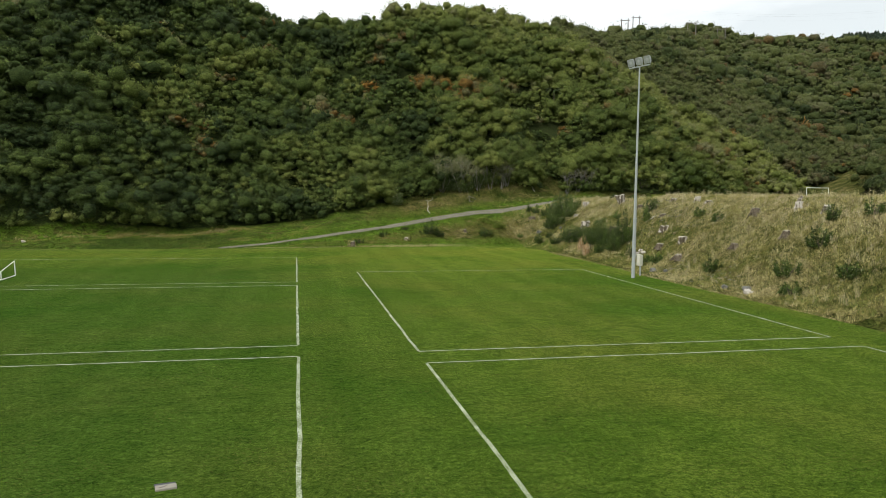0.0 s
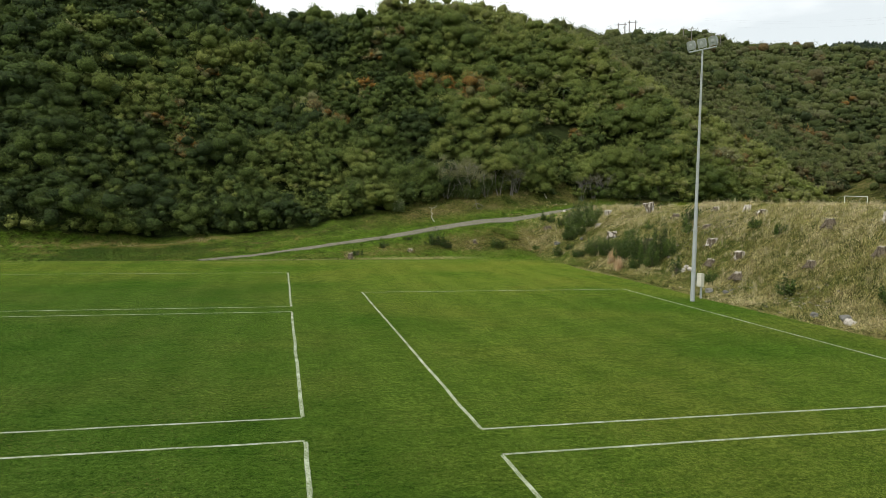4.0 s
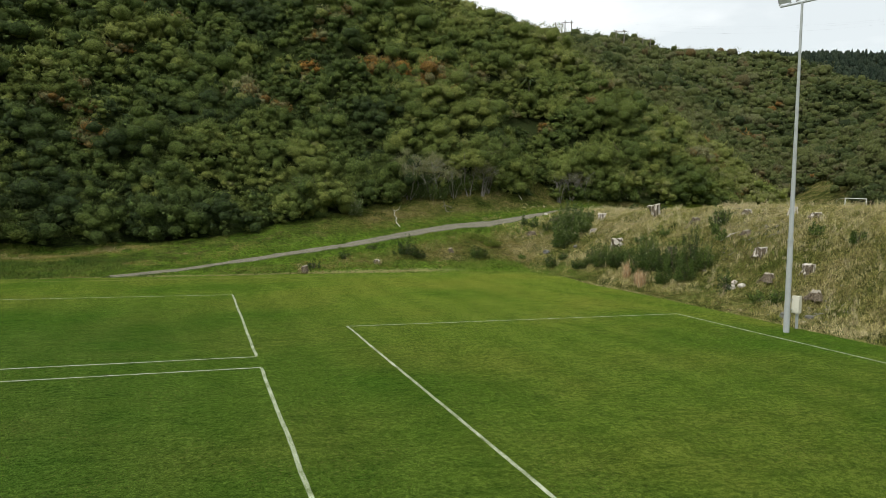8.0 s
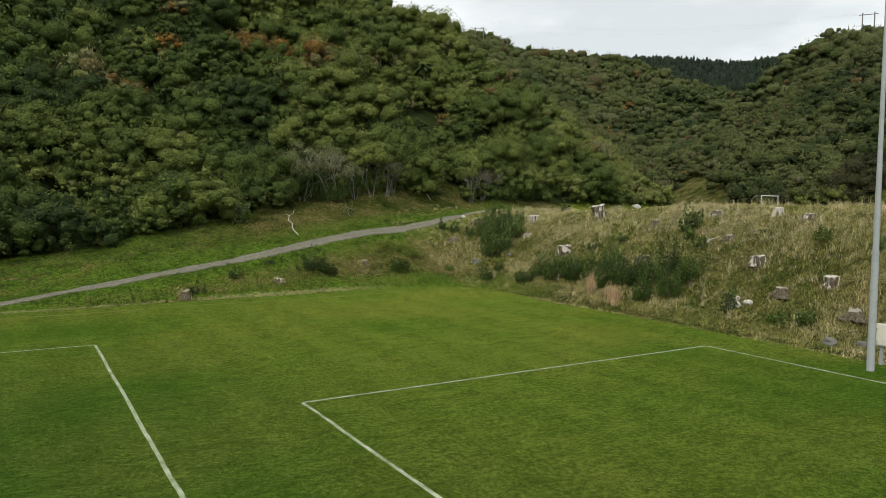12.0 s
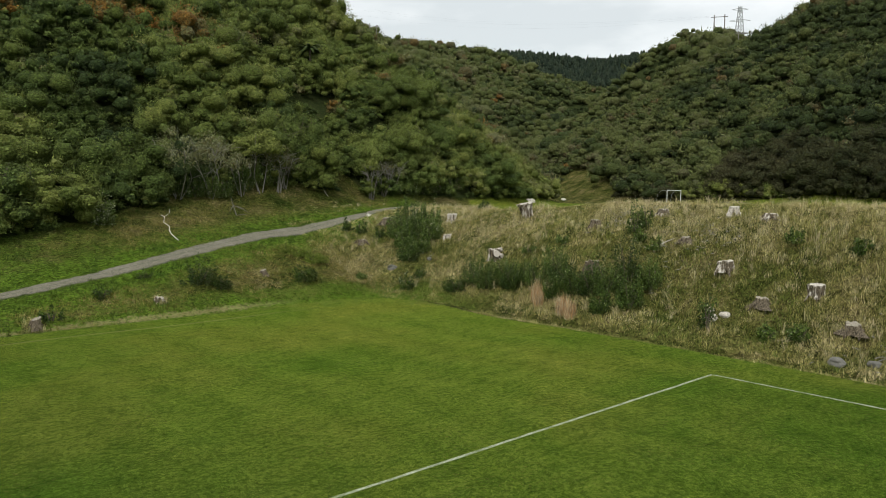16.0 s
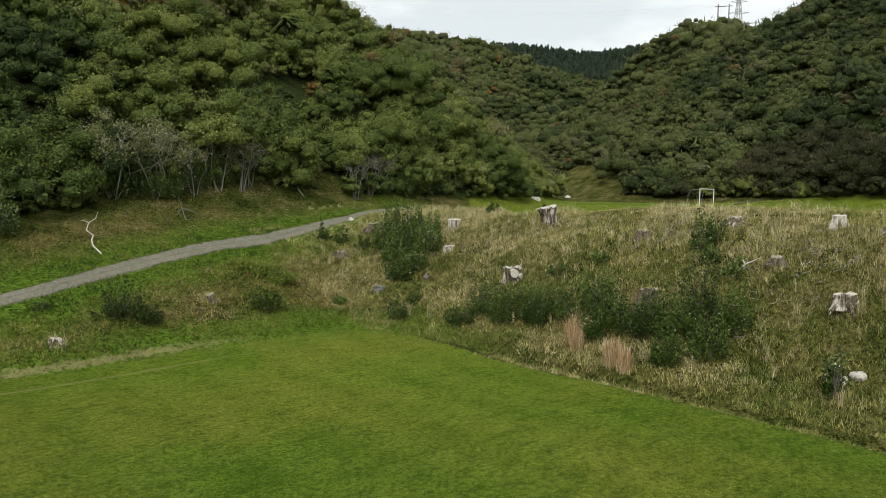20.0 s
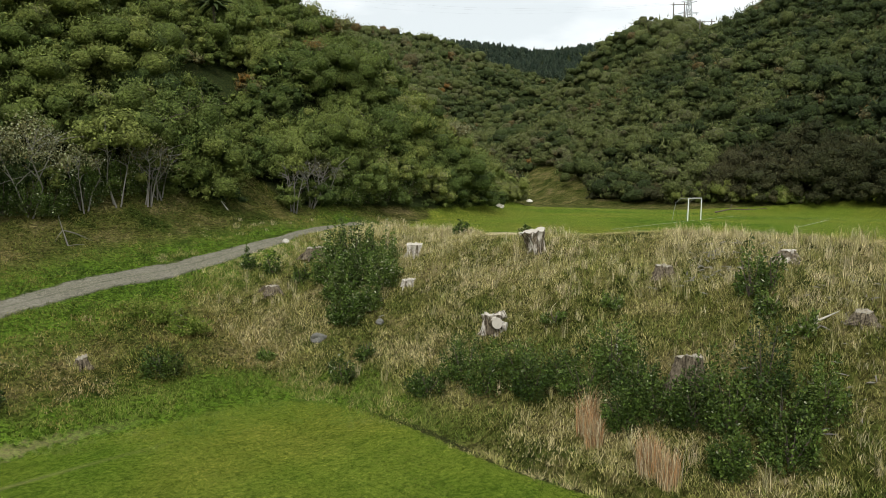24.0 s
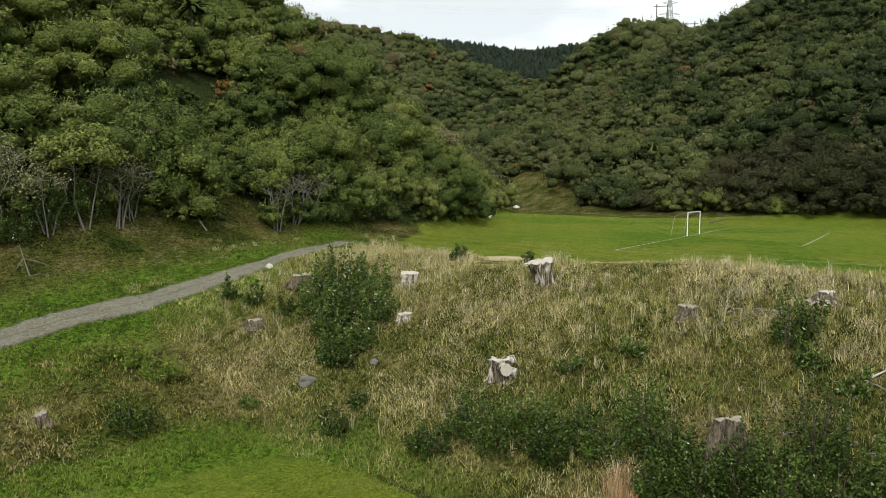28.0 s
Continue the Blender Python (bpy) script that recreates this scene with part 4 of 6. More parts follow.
# ---- floodlight ----
def floodlight():
    ob = thing("floodlight", (23.36, 45.43, 0), "tall galvanised steel floodlight pole with three lamps beside the turf", "floodlight")
    bm = bmesh.new()
    tube(bm, [(0, 0, -0.1), (0, 0, 4.2)], [0.132, 0.117], 20)
    part("pole", bm, STEEL, ob, smooth=True)
    bm = bmesh.new()
    tube(bm, [(0, 0, 4.2), (0, 0, 9.0), (0, 0, 14.66)], [0.105, 0.076, 0.050], 20)
    part("upper_pole", bm, STEEL, ob, smooth=True)
    bm = bmesh.new()
    tube(bm, [(0, 0, 4.14), (0, 0, 4.24)], [0.136, 0.134], 20)
    part("collar", bm, STEEL, ob)
    way = Vector((0.29, -0.957, 0))
    out = Vector((-0.957, -0.29, 0))
    bm = bmesh.new()
    tube(bm, [way * -0.98 + Vector((0, 0, 14.68)), way * 0.98 + Vector((0, 0, 14.68))], 0.042, 10)
    part("crossarm", bm, STEEL, ob, smooth=True)
    turn = math.atan2(out.y, out.x)
    for s in (-0.78, 0.0, 0.78):
        hold = Matrix.Translation(way * s + Vector((0, 0, 15.06))) @ Matrix.Rotation(turn, 4, "Z") @ Matrix.Rotation(radians(18), 4, "Y") @ Matrix.Scale(0.82, 4)
        bm = bmesh.new()
        # deep dished housing: square mouth, narrowing to the back
        ring = []
        for x, h, w in ((0.16, 0.30, 0.34), (0.10, 0.31, 0.35), (-0.06, 0.25, 0.28), (-0.20, 0.13, 0.15)):
            ring.append([bm.verts.new(hold @ Vector((x, w * cx, h * cz))) for cx, cz in ((-1, -0.8), (-0.8, -1), (0.8, -1), (1, -0.8), (1, 0.8), (0.8, 1), (-0.8, 1), (-1, 0.8))])
        for a, b in zip(ring, ring[1:]):
            for k in range(8):
                bm.faces.new((a[k], a[(k + 1) % 8], b[(k + 1) % 8], b[k]))
        bm.faces.new(ring[-1])
        lamp = part("lamp", bm, STEEL, ob, "box-shaped floodlight head of grey metal")
        bm = bmesh.new()
        bm.faces.new([bm.verts.new(hold @ Vector((0.14, 0.33 * cx, 0.29 * cz))) for cx, cz in ((-1, -0.8), (-0.8, -1), (0.8, -1), (1, -0.8), (1, 0.8), (0.8, 1), (-0.8, 1), (-1, 0.8))])
        part("glass", bm, LENS, lamp, "clear front glass")
        bm = bmesh.new()
        bmesh.ops.create_uvsphere(bm, u_segments=10, v_segments=6, radius=0.15, matrix=hold @ Matrix.Translation((0.13, 0, 0)) @ Matrix.Diagonal((0.25, 1, 1, 1)))
        part("reflector", bm, STEEL, lamp, smooth=True)
        bm = bmesh.new()
        box(bm, hold @ Vector((-0.24, 0, -0.06)), (0.12, 0.17, 0.16), turn, 0.015)
        part("gear_box", bm, DARK, lamp)
        for e in (-0.37, 0.37):
            bm = bmesh.new()
            tube(bm, [way * s + Vector((0, 0, 14.70)), way * (s + e * 0.8) + Vector((0, 0, 14.76)), hold @ Vector((0, -e, 0))], 0.018, 6)
            part("bracket", bm, STEEL, lamp)
    bm = bmesh.new()
    box(bm, (0.40, -0.12, 1.27), (0.26, 0.36, 0.78), radians(20), 0.015)
    cab = part("control_cabinet", bm, CABINET, ob, "cream metal control cabinet")
    bm = bmesh.new()
    box(bm, (0.268, -0.19, 1.27), (0.02, 0.31, 0.70), radians(20), 0.004)
    part("door", bm, CABINET, cab)
    for z in (1.05, 1.5):
        bm = bmesh.new()
        box(bm, (0.18, -0.05, z), (0.26, 0.06, 0.05))
        part("bracket", bm, STEEL, ob)
    bm = bmesh.new()
    box(bm, (0.46, -0.12, 0.55), (0.09, 0.09, 0.75))
    part("conduit", bm, STEEL, ob)


floodlight()


# ---- goals ----
def upper_goal():
    turn = math.degrees(math.atan2(along.y, along.x))
    ob = thing("football_goal", (GX, GY, UPPER), "white painted metal goal frame without a net on turf", "goal", turn=turn)
    w, h = 3.66, 1.74
    for x in (0, w):
        bm = bmesh.new()
        tube(bm, [(x, 0, -0.05), (x, 0, h - 0.05)], 0.038, 12)
        part("post", bm, WHITE, ob, smooth=True)
        bm = bmesh.new()
        tube(bm, [(x, 0, h - 0.06), (x, 0.55, h - 0.02), (x, 0.95, h - 0.35), (x, 1.15, 0.25), (x, 1.2, -0.05)], 0.011, 6)
        part("net_support", bm, STEEL, ob, "thin bent grey net support")
    bm = bmesh.new()
    tube(bm, [(-0.037, 0, h), (w + 0.037, 0, h)], 0.034, 12)
    part("crossbar", bm, WHITE, ob, smooth=True)


def small_goal():
    ob = thing("small_goal", (-18.3, 48.75, 0), "small white tubular goal frame standing on the turf", "goal", turn=1)
    d, h = 2.5, 1.02
    for n, p, q, r in (("rear_post", (0, 0, 0.05), (0, 0, h * 0.57), 0.03), ("post", (0, d, 0.05), (0, d - 0.12, h), 0.035), ("base_bar", (0, 0, 0.05), (0, d, 0.05), 0.035),
                       ("sloping_bar", (0, 0, h * 0.57), (0, d - 0.12, h), 0.028), ("ground_bar", (-1.6, -0.3, 0.05), (0.03, 0, 0.05), 0.035)):
        bm = bmesh.new()
        tube(bm, [p, q], r, 8)
        part(n, bm, WHITE, ob)


upper_goal()
small_goal()


def drain_lid():
    ob = thing("drain_cover", (-2.51, 13.43, 0), "pale concrete cover slab pushed half off a sunken pit", "drain cover", turn=10)
    bm = bmesh.new()
    box(bm, (0.02, -0.02, 0.0), (0.40, 0.24, 0.07), 0.05, 0.012)
    part("slab", bm, CONCRETE, ob)
    # dark block flush with the turf, standing in for the open pit's shade
    bm = bmesh.new()
    box(bm, (0.0, 0.17, -0.015), (0.42, 0.14, 0.05), 0.0, 0.01)
    part("pit", bm, DARK, ob, "flat dark block in place of the pit's shaded opening")
    bm = bmesh.new()
    tube(bm, [(-0.12, -0.06, 0.036), (-0.02, -0.03, 0.038), (0.06, 0.05, 0.036)], 0.006, 5)
    part("crack", bm, BARK, ob)


drain_lid()


# ---- stumps, logs and stones ----
STUMPS = []


def stump(x, y, top, r, flare=1.45, lean=(0.0, 0.0), pale=0.6, seed=0, widen=1.0, tilt=0.0, label="", limbs=(), tallest=1.25):
    """A felled trunk: fluted, flaring at the root, with a sawn top."""
    rng = np.random.default_rng(seed + 500)
    base = foot(x, y) - 0.12
    STUMPS.append((x, y, r * flare))
    h = min(max(top - base, 0.32), tallest)
    ob = thing("tree_stump", (x, y, base), label or "weathered grey sawn tree stump on the rough grass bank", "tree stump", "stumps on the banks")
    sides, rings = 28, 9
    wood = STUMP_PALE if pale > 0.7 else (STUMP_MIXED if pale > 0.45 else STUMP_DARK)
    ph, ph2 = rng.uniform(0, 6.28, 2)
    cut, hinge = float(rng.uniform(0.03, 0.13)) * min(1.0, h), float(rng.uniform(-0.1, 0.5))

    def ring_at(u, z):
        rad = r * ((flare - (0.8 if widen <= 1 else 1.0)) * (1 - u) ** 1.8 + 1 + (widen - (1.16 if widen <= 1 else 1.0)) * u ** 1.5)
        out = []
        for k in range(sides):
            a = 2 * math.pi * k / sides
            q = rad * (1 + 0.26 * (1.15 - u) ** 1.5 * math.sin(3 * a + ph) + 0.10 * math.sin(5 * a + ph2 + 2 * u) + 0.07 * math.sin(9 * a + ph)) * (1 + 0.04 * float(rng.normal()))
            out.append(Vector((q * math.cos(a) + lean[0] * u * h, q * math.sin(a) + lean[1] * u * h, z + (tilt * q * math.cos(a) - (cut if math.cos(a - ph2) > hinge else 0.0) + (0.012 if pale > 0.7 else 0.018) * float(rng.normal()) if u == 1 else 0))))
        return out

    bm = bmesh.new()
    rows = [[bm.verts.new(p) for p in ring_at(k / (rings - 1), h * k / (rings - 1))] for k in range(rings)]
    for lo, hi in zip(rows, rows[1:]):
        for k in range(sides):
            bm.faces.new((lo[k], lo[(k + 1) % sides], hi[(k + 1) % sides], hi[k]))
    rim = [v.co.copy() for v in rows[-1]]
    part("trunk", bm, wood, ob, smooth=False)
    bm = bmesh.new()
    mid = sum(rim, Vector()) / sides
    rows = [[bm.verts.new(mid + (p - mid) * s + Vector((0, 0, up + 0.012 * float(rng.normal())))) for p in rim] for s, up in ((1.01, -0.012), (1.015, 0.010), (0.7, 0.03), (0.3, 0.02))]
    for lo, hi in zip(rows, rows[1:]):
        for k in range(sides):
            bm.faces.new((lo[k], lo[(k + 1) % sides], hi[(k + 1) % sides], hi[k]))
    bm.faces.new(rows[-1])
    part("sawn_top", bm, CUT_WOOD if pale > 0.49 else DULL_WOOD, ob, "pale sawn wood face" if pale > 0.49 else "weathered grey sawn face")
    for k in range(5):
        a = ph + k * 1.26 + float(rng.normal()) * 0.2
        d = Vector((math.cos(a), math.sin(a), 0))
        bm = bmesh.new()
        tube(bm, [d * r * 0.7 + Vector((0, 0, 0.30)), d * r * 1.35 + Vector((0, 0, 0.12)), d * r * 2.0 + Vector((0, 0, -0.12))], [r * 0.26, r * 0.2, r * 0.09], 7)
        part("root", bm, wood, ob)
    for a, up, out, rr, tip in limbs:
        d = Vector((math.cos(a), math.sin(a), 0))
        bm = bmesh.new()
        p, q = Vector((0, 0, up)), d * out + Vector((0, 0, up + tip))
        tube(bm, [p, (p + q) / 2 + Vector((0, 0, 0.03)), q], [rr * 1.25, rr * 1.05, rr], 12)
        limb = part("limb_stub", bm, STUMP_MIXED, ob)
        bm = bmesh.new()
        n = (q - p).normalized()
        tube(bm, [q + n * 0.004, q + n * 0.03], [rr * 1.03, rr * 0.98], 12)
        part("sawn_face", bm, CUT_WOOD, limb, "pale sawn wood face")
    return ob


stump(32.98, 76.93, 4.98, 0.26, 1.2, (0.06, 0), 0.9, 1, widen=1.4, label="pale bleached sawn stump beside the large shrub")
stump(31.31, 75.52, 3.58, 0.22, 1.2, (0, 0), 0.9, 2, widen=1.25, label="short pale bleached stump in straw-coloured grass")
stump(34.62, 71.13, 5.95, 0.28, 1.35, (-0.2, 0.16), 0.6, 3, widen=1.9, tilt=0.2, label="bleached flaring stump on the brow of the bank", tallest=1.0)
stump(29.85, 69.62, 3.02, 0.19, 2.2, (-0.05, 0), 0.6, 4, widen=1.7, label="bleached stump with several sawn limb stubs", limbs=((-2.1, 0.42, 0.50, 0.20, 0.06), (-0.75, 0.52, 0.46, 0.15, 0.20), (-1.2, 0.32, 0.52, 0.17, -0.02)))
stump(33.8, 65.06, 4.85, 0.31, 1.25, (0, 0), 0.4, 5, label="grey splintered stump half hidden by grass")
stump(35.33, 61.41, 5.55, 0.29, 1.5, (0, 0), 0.6, 6, tilt=-0.08, label="broad grey sawn stump on the brow of the bank")
stump(29.5, 62.05, 2.85, 0.40, 1.25, (0, 0), 0.3, 7, tilt=-0.1, label="thick grey-barked stump with a pale sawn top")
stump(31.23, 55.57, 3.22, 0.33, 1.35, (0, 0), 0.6, 8, widen=1.05, label="bleached stump with a dark hollow side")
stump(29.46, 52.98, 2.1, 0.30, 1.5, (0, 0), 0.2, 9, tilt=0.1, label="low grey stump with spreading roots", tallest=0.48)
stump(30.39, 51.08, 2.55, 0.27, 1.25, (0, 0), 0.6, 10, widen=1.2, label="pale sawn stump, flaring at its top", tallest=0.8)
stump(35.31, 57.23, 5.75, 0.23, 1.6, (0, 0), 0.9, 11, widen=1.1, label="tall white bleached stump on the brow of the bank")
stump(35.25, 55.26, 5.30, 0.33, 1.3, (0, 0), 0.5, 12)
stump(27.8, 80.67, 3.0, 0.36, 1.4, (0, 0), 0.3, 13, label="low grey stump among dry straw grass")
stump(19.0, 78.6, 1.72, 0.21, 1.3, (0, 0), 0.3, 14, tilt=0.3, tallest=0.38, label="small pale stump on the mossy slope")
stump(11.9, 76.31, 0.93, 0.21, 1.3, (0, 0), 0.6, 15, label="low pale stump on the mossy slope")
stump(5.93, 75.23, 0.60, 0.22, 1.4, (0.1, 0), 0.3, 16, tilt=0.3, label="leaning pale stump at the turf edge")
stump(31.02, 81.82, 4.62, 0.46, 1.2, (0, 0), 0.2, 17, label="dark grey broad stump behind the large shrub")
stump(28.92, 49.13, 1.6, 0.30, 1.7, (0, 0), 0.2, 18, tilt=0.3, label="toppled grey root stump low on the bank", tallest=0.42)
stump(32.7, 58.5, 4.3, 0.25, 1.7, (0, 0), 0.2, 19, tilt=0.2, label="low dark ribbed stump on the upper bank", tallest=0.36)
stump(33.82, 46.81, 5.2, 0.30, 1.4, (0, 0), 0.4, 20, tallest=0.6)
stump(34.51, 43.07, 5.5, 0.20, 1.3, (0.1, 0), 0.9, 21, widen=1.2, label="white bleached forked stump near the top of the bank", limbs=((0.4, 0.6, 0.4, 0.11, 0.35),))
stump(34.81, 40.65, 5.35, 0.24, 1.3, (0, 0), 0.5, 22, tallest=0.6)
stump(30.59, 44.43, 3.0, 0.26, 1.4, (0, 0), 0.2, 23, tallest=0.42)
stump(31.68, 40.49, 3.6, 0.25, 1.3, (0, 0), 0.4, 24, tallest=0.65)


def stone(x, y, r, seed, label="rough grey stone lying in the grass", mat=ROCK, flat=0.85, category="stone"):
    rng = np.random.default_rng(seed + 900)
    bm = bmesh.new()
    bmesh.ops.create_icosphere(bm, subdivisions=3, radius=r)
    a = rng.normal(0, 1, (5, 3))
    for v in bm.verts:
        n = v.co.normalized()
        k = 1 + 0.035 * float(rng.normal()) + sum(0.07 * math.sin(3 * (n.x * q[0] + n.y * q[1] + n.z * q[2]) + q[0]) for q in a)
        v.co = Vector((v.co.x * k * 1.2, v.co.y * k, v.co.z * k * flat))
    ob = part("stone", bm, mat)
    ob.matrix_basis = pose(x, y, foot(x, y) + r * flat * 0.35, 0, 0, float(rng.uniform(0, 360)))
    return tagged(ob, label, category)


# the first three are pale pieces of split wood, shaped as stones
stone(28.3, 54.73, 0.26, 1, "pale block of split wood at the foot of a shrub", STUMP_PALE)
stone(28.65, 54.22, 0.19, 2, "pale broken piece of split wood beside a larger block", STUMP_PALE)
stone(28.8, 54.98, 0.17, 3, "pale broken piece of split wood beside a larger block", STUMP_PALE)
stone(26.51, 36.83, 0.24, 4, "white stone at the foot of the bank", STUMP_PALE)
stone(26.84, 37.42, 0.24, 5)
stone(26.44, 39.14, 0.2, 6)
stone(27.16, 76.4, 0.27, 7, "grey lichened stone in dry grass")
stone(29.27, 75.07, 0.16, 8)
stone(23.4, 80.6, 0.15, 9)
stone(73.43, 104.95, 0.55, 10, "pale stone at the edge of the upper field", BLEACHED)
stone(99.11, 119.71, 0.42, 11, "pale stone at the mouth of the valley path", BLEACHED)
stone(31.31, 84.72, 0.17, 12, "pale stone at the side of the gravel track", BLEACHED)
stone(-27.14, 78.63, 0.17, 13, "pale stone on the verge below the bush", BLEACHED)
stone(26.77, 48.9, 0.26, 14)
stone(27.17, 47.79, 0.2, 15)


def branch(name, points, r, label, mat=BLEACHED, forks=(), category="branch"):
    """A fallen or dead branch lying along the ground."""
    x0, y0 = points[0][:2]
    z0 = foot(x0, y0)
    ob = thing(name, (x0, y0, z0), label, category)
    way = [Vector((p[0] - x0, p[1] - y0, foot(p[0], p[1]) + p[2] - z0)) for p in points]
    n = len(way)
    bm = bmesh.new()
    tube(bm, way, [r * (1 - 0.75 * i / (n - 1)) for i in range(n)], 8)
    part("stem", bm, mat, ob, smooth=True)
    for i, dx, dy, dz in forks:
        bm = bmesh.new()
        p = way[i]
        tube(bm, [p, p + Vector((dx, dy, dz)) * 0.5 + Vector((0, 0, 0.05)), p + Vector((dx, dy, dz))], [r * 0.6, r * 0.42, r * 0.15], 6)
        part("twig", bm, mat, ob, smooth=True)
    return ob


branch("fallen_branch", [(15.85, 83.7, 0.10), (15.7, 84.4, 0.2), (15.8, 85.0, 0.22), (16.1, 85.7, 0.2), (15.95, 86.3, 0.22), (16.3, 87.1, 0.26), (16.8, 87.6, 0.3), (17.1, 88.2, 0.42)], 0.038, "long crooked bleached branch lying on the grass slope", forks=((5, -0.3, 0.3, 0.12),))
branch("dead_branch", [(21.85, 87.95, 0.0), (21.75, 88.25, 0.6), (21.65, 88.45, 1.15)], 0.035, "grey dead branch standing up from the slope", PALE_BARK, ((1, 0.9, -0.3, -0.35), (1, -0.4, -0.2, -0.5), (1, 1.3, 0.1, -0.55), (0, 0.6, -0.5, 0.05)))
branch("dead_branch", [(31.4, 90.6, 0.0), (31.2, 90.95, 0.22), (31.25, 91.2, 0.3), (30.9, 91.6, 0.55)], 0.028, "pale dead branch at the edge of the bush", BLEACHED, ((1, 0.35, 0.2, -0.1), (2, -0.3, 0.3, 0.15)))
branch("fallen_branch", [(81.5, 83.3, 0.2), (83.5, 82.6, 0.5), (86.5, 81.8, 0.4), (89.0, 80.8, 0.3)], 0.08, "grey fallen branches at the bush edge", BARK, ((1, 1.5, 0.4, 0.5), (2, 1.6, 0.8, 0.3), (0, 2.4, 0.9, 0.1)))
branch("fallen_branch", [(31.64, 59.73, 0.06), (32.24, 59.52, 0.1), (32.75, 59.11, 0.06)], 0.05, "broken bleached branch among chips of wood", BLEACHED, ((1, 0.3, 0.3, 0.1),))
branch("fallen_branch", [(29.66, 64.46, 0.05), (29.72, 64.5, 0.25), (29.85, 64.6, 0.5)], 0.045, "short bleached branch sticking out of the grass", BLEACHED)


def wood_chips():
    """Splintered slash left lying where the trees were felled."""
    rng = np.random.default_rng(31)
    v, f = [], []
    for cx, cy, s, n in ((33.87, 63.84, 0.7, 26), (35.28, 63.01, 0.9, 60), (32.85, 58.51, 1.0, 60), (33.45, 57.19, 0.8, 30), (27.76, 41.54, 0.9, 30), (27.78, 48.19, 0.9, 26), (31.03, 58.53, 0.9, 20), (29.67, 75.97, 0.5, 14)):
        for _ in range(n):
            x, y = cx + rng.normal(0, s), cy + rng.normal(0, s)
            a, ln, w = rng.uniform(0, 6.28), rng.uniform(0.05, 0.26), rng.uniform(0.012, 0.03)
            d, e = np.array([math.cos(a), math.sin(a), rng.normal(0, 0.25)]), np.array([-math.sin(a), math.cos(a), 0])
            c = np.array([x, y, foot(x, y) + 0.07])
            k = len(v)
            for q in (c - d * ln - e * w, c - d * ln + e * w, c + d * ln + e * w * 0.5, c + d * ln - e * w * 0.5):
                v.append(q)
            v.append(c + np.array([0, 0, w * 1.6]))
            f += [(k, k + 1, k + 4), (k + 1, k + 2, k + 4), (k + 2, k + 3, k + 4), (k + 3, k, k + 4)]
    tagged(new("wood_chips", mesh_of("wood_chips", v, f, PALE_BARK)), "splintered pale wood slash scattered on the bank", "wood chips", kind="stuff")


wood_chips()


# ---- shrubs ----
def shoots(rng, r, h, count, leaf, tone):
    """Leaves set along many rising shoots, thicker outside, so that the outline stays ragged."""
    n = max(10, count // 60)
    a, q = rng.uniform(0, 2 * np.pi, n), np.sqrt(rng.uniform(0.02, 1, n))
    tip = np.stack([r * q * np.cos(a), r * q * np.sin(a), h * (1.05 - 0.5 * q ** 2) * rng.uniform(0.40, 1.45, n)], 1)
    root = np.stack([tip[:, 0] * 0.72, tip[:, 1] * 0.72, tip[:, 2] * 0.05], 1)
    k = rng.integers(0, n, count)
    u = rng.uniform(0, 1, (count, 1)) ** 0.95
    at = root[k] + (tip[k] - root[k]) * u + rng.normal(0, 1, (count, 3)) * np.array([1, 1, 0.8]) * (0.10 - 0.055 * u)
    at[:, 2] = np.maximum(at[:, 2], 0.04)
    out = rng.normal(0, 0.7, (count, 3)) + np.stack([np.cos(a[k]), np.sin(a[k]), np.full(count, 0.9)], 1) * 0.7
    out /= np.linalg.norm(out, axis=1, keepdims=True)
    side = np.cross(out, rng.normal(0, 1, (count, 3)))
    side /= np.linalg.norm(side, axis=1, keepdims=True)
    nor = np.cross(out, side)
    s = leaf * rng.uniform(0.7, 1.3, (count, 1))
    quad = np.stack([at - out * s * 0.3, at + out * s * 0.5 - side * s * 0.5 + nor * s * 0.15, at + out * s * 1.6, at + out * s * 0.5 + side * s * 0.5 + nor * s * 0.15], 1)
    t = tone + 0.12 * (u[:, 0] - 0.6) + rng.normal(0, 0.07, n)[k] + rng.normal(0, 0.13, count)
    return quad.reshape(-1, 3), np.arange(count * 4).reshape(-1, 4), np.repeat(t, 4)


def shrub(x, y, r, h, seed, tone=0.35, leaf=0.075, count=620, blossom=0.0, label="", mat=SHRUB):
    rng = np.random.default_rng(seed + 300)
    ob = thing("shrub", (x, y, foot(x, y) - 0.05), label or "dense green leafy shrub growing on the rough bank", "shrub", "shrubs on the banks")
    for k in range(4):
        a = k * 1.57 + rng.uniform(-0.4, 0.4)
        q = rng.uniform(0.3, 0.75) * r
        bm = bmesh.new()
        tube(bm, [(0.04 * math.cos(a), 0.04 * math.sin(a), 0), (q * 0.5 * math.cos(a), q * 0.5 * math.sin(a), h * 0.4), (q * math.cos(a), q * math.sin(a), h * 0.85)], [0.03, 0.02, 0.006], 5)
        part("stem", bm, BARK, ob)
    v, f, t = shoots(rng, r, h, count, leaf, tone)
    t = np.where(np.repeat(rng.uniform(0, 1, count) < blossom, 4), 1.0, np.clip(t, 0, 0.9))
    part("foliage", mesh_of("foliage", v, f, mat, t), mat, ob)
    return ob


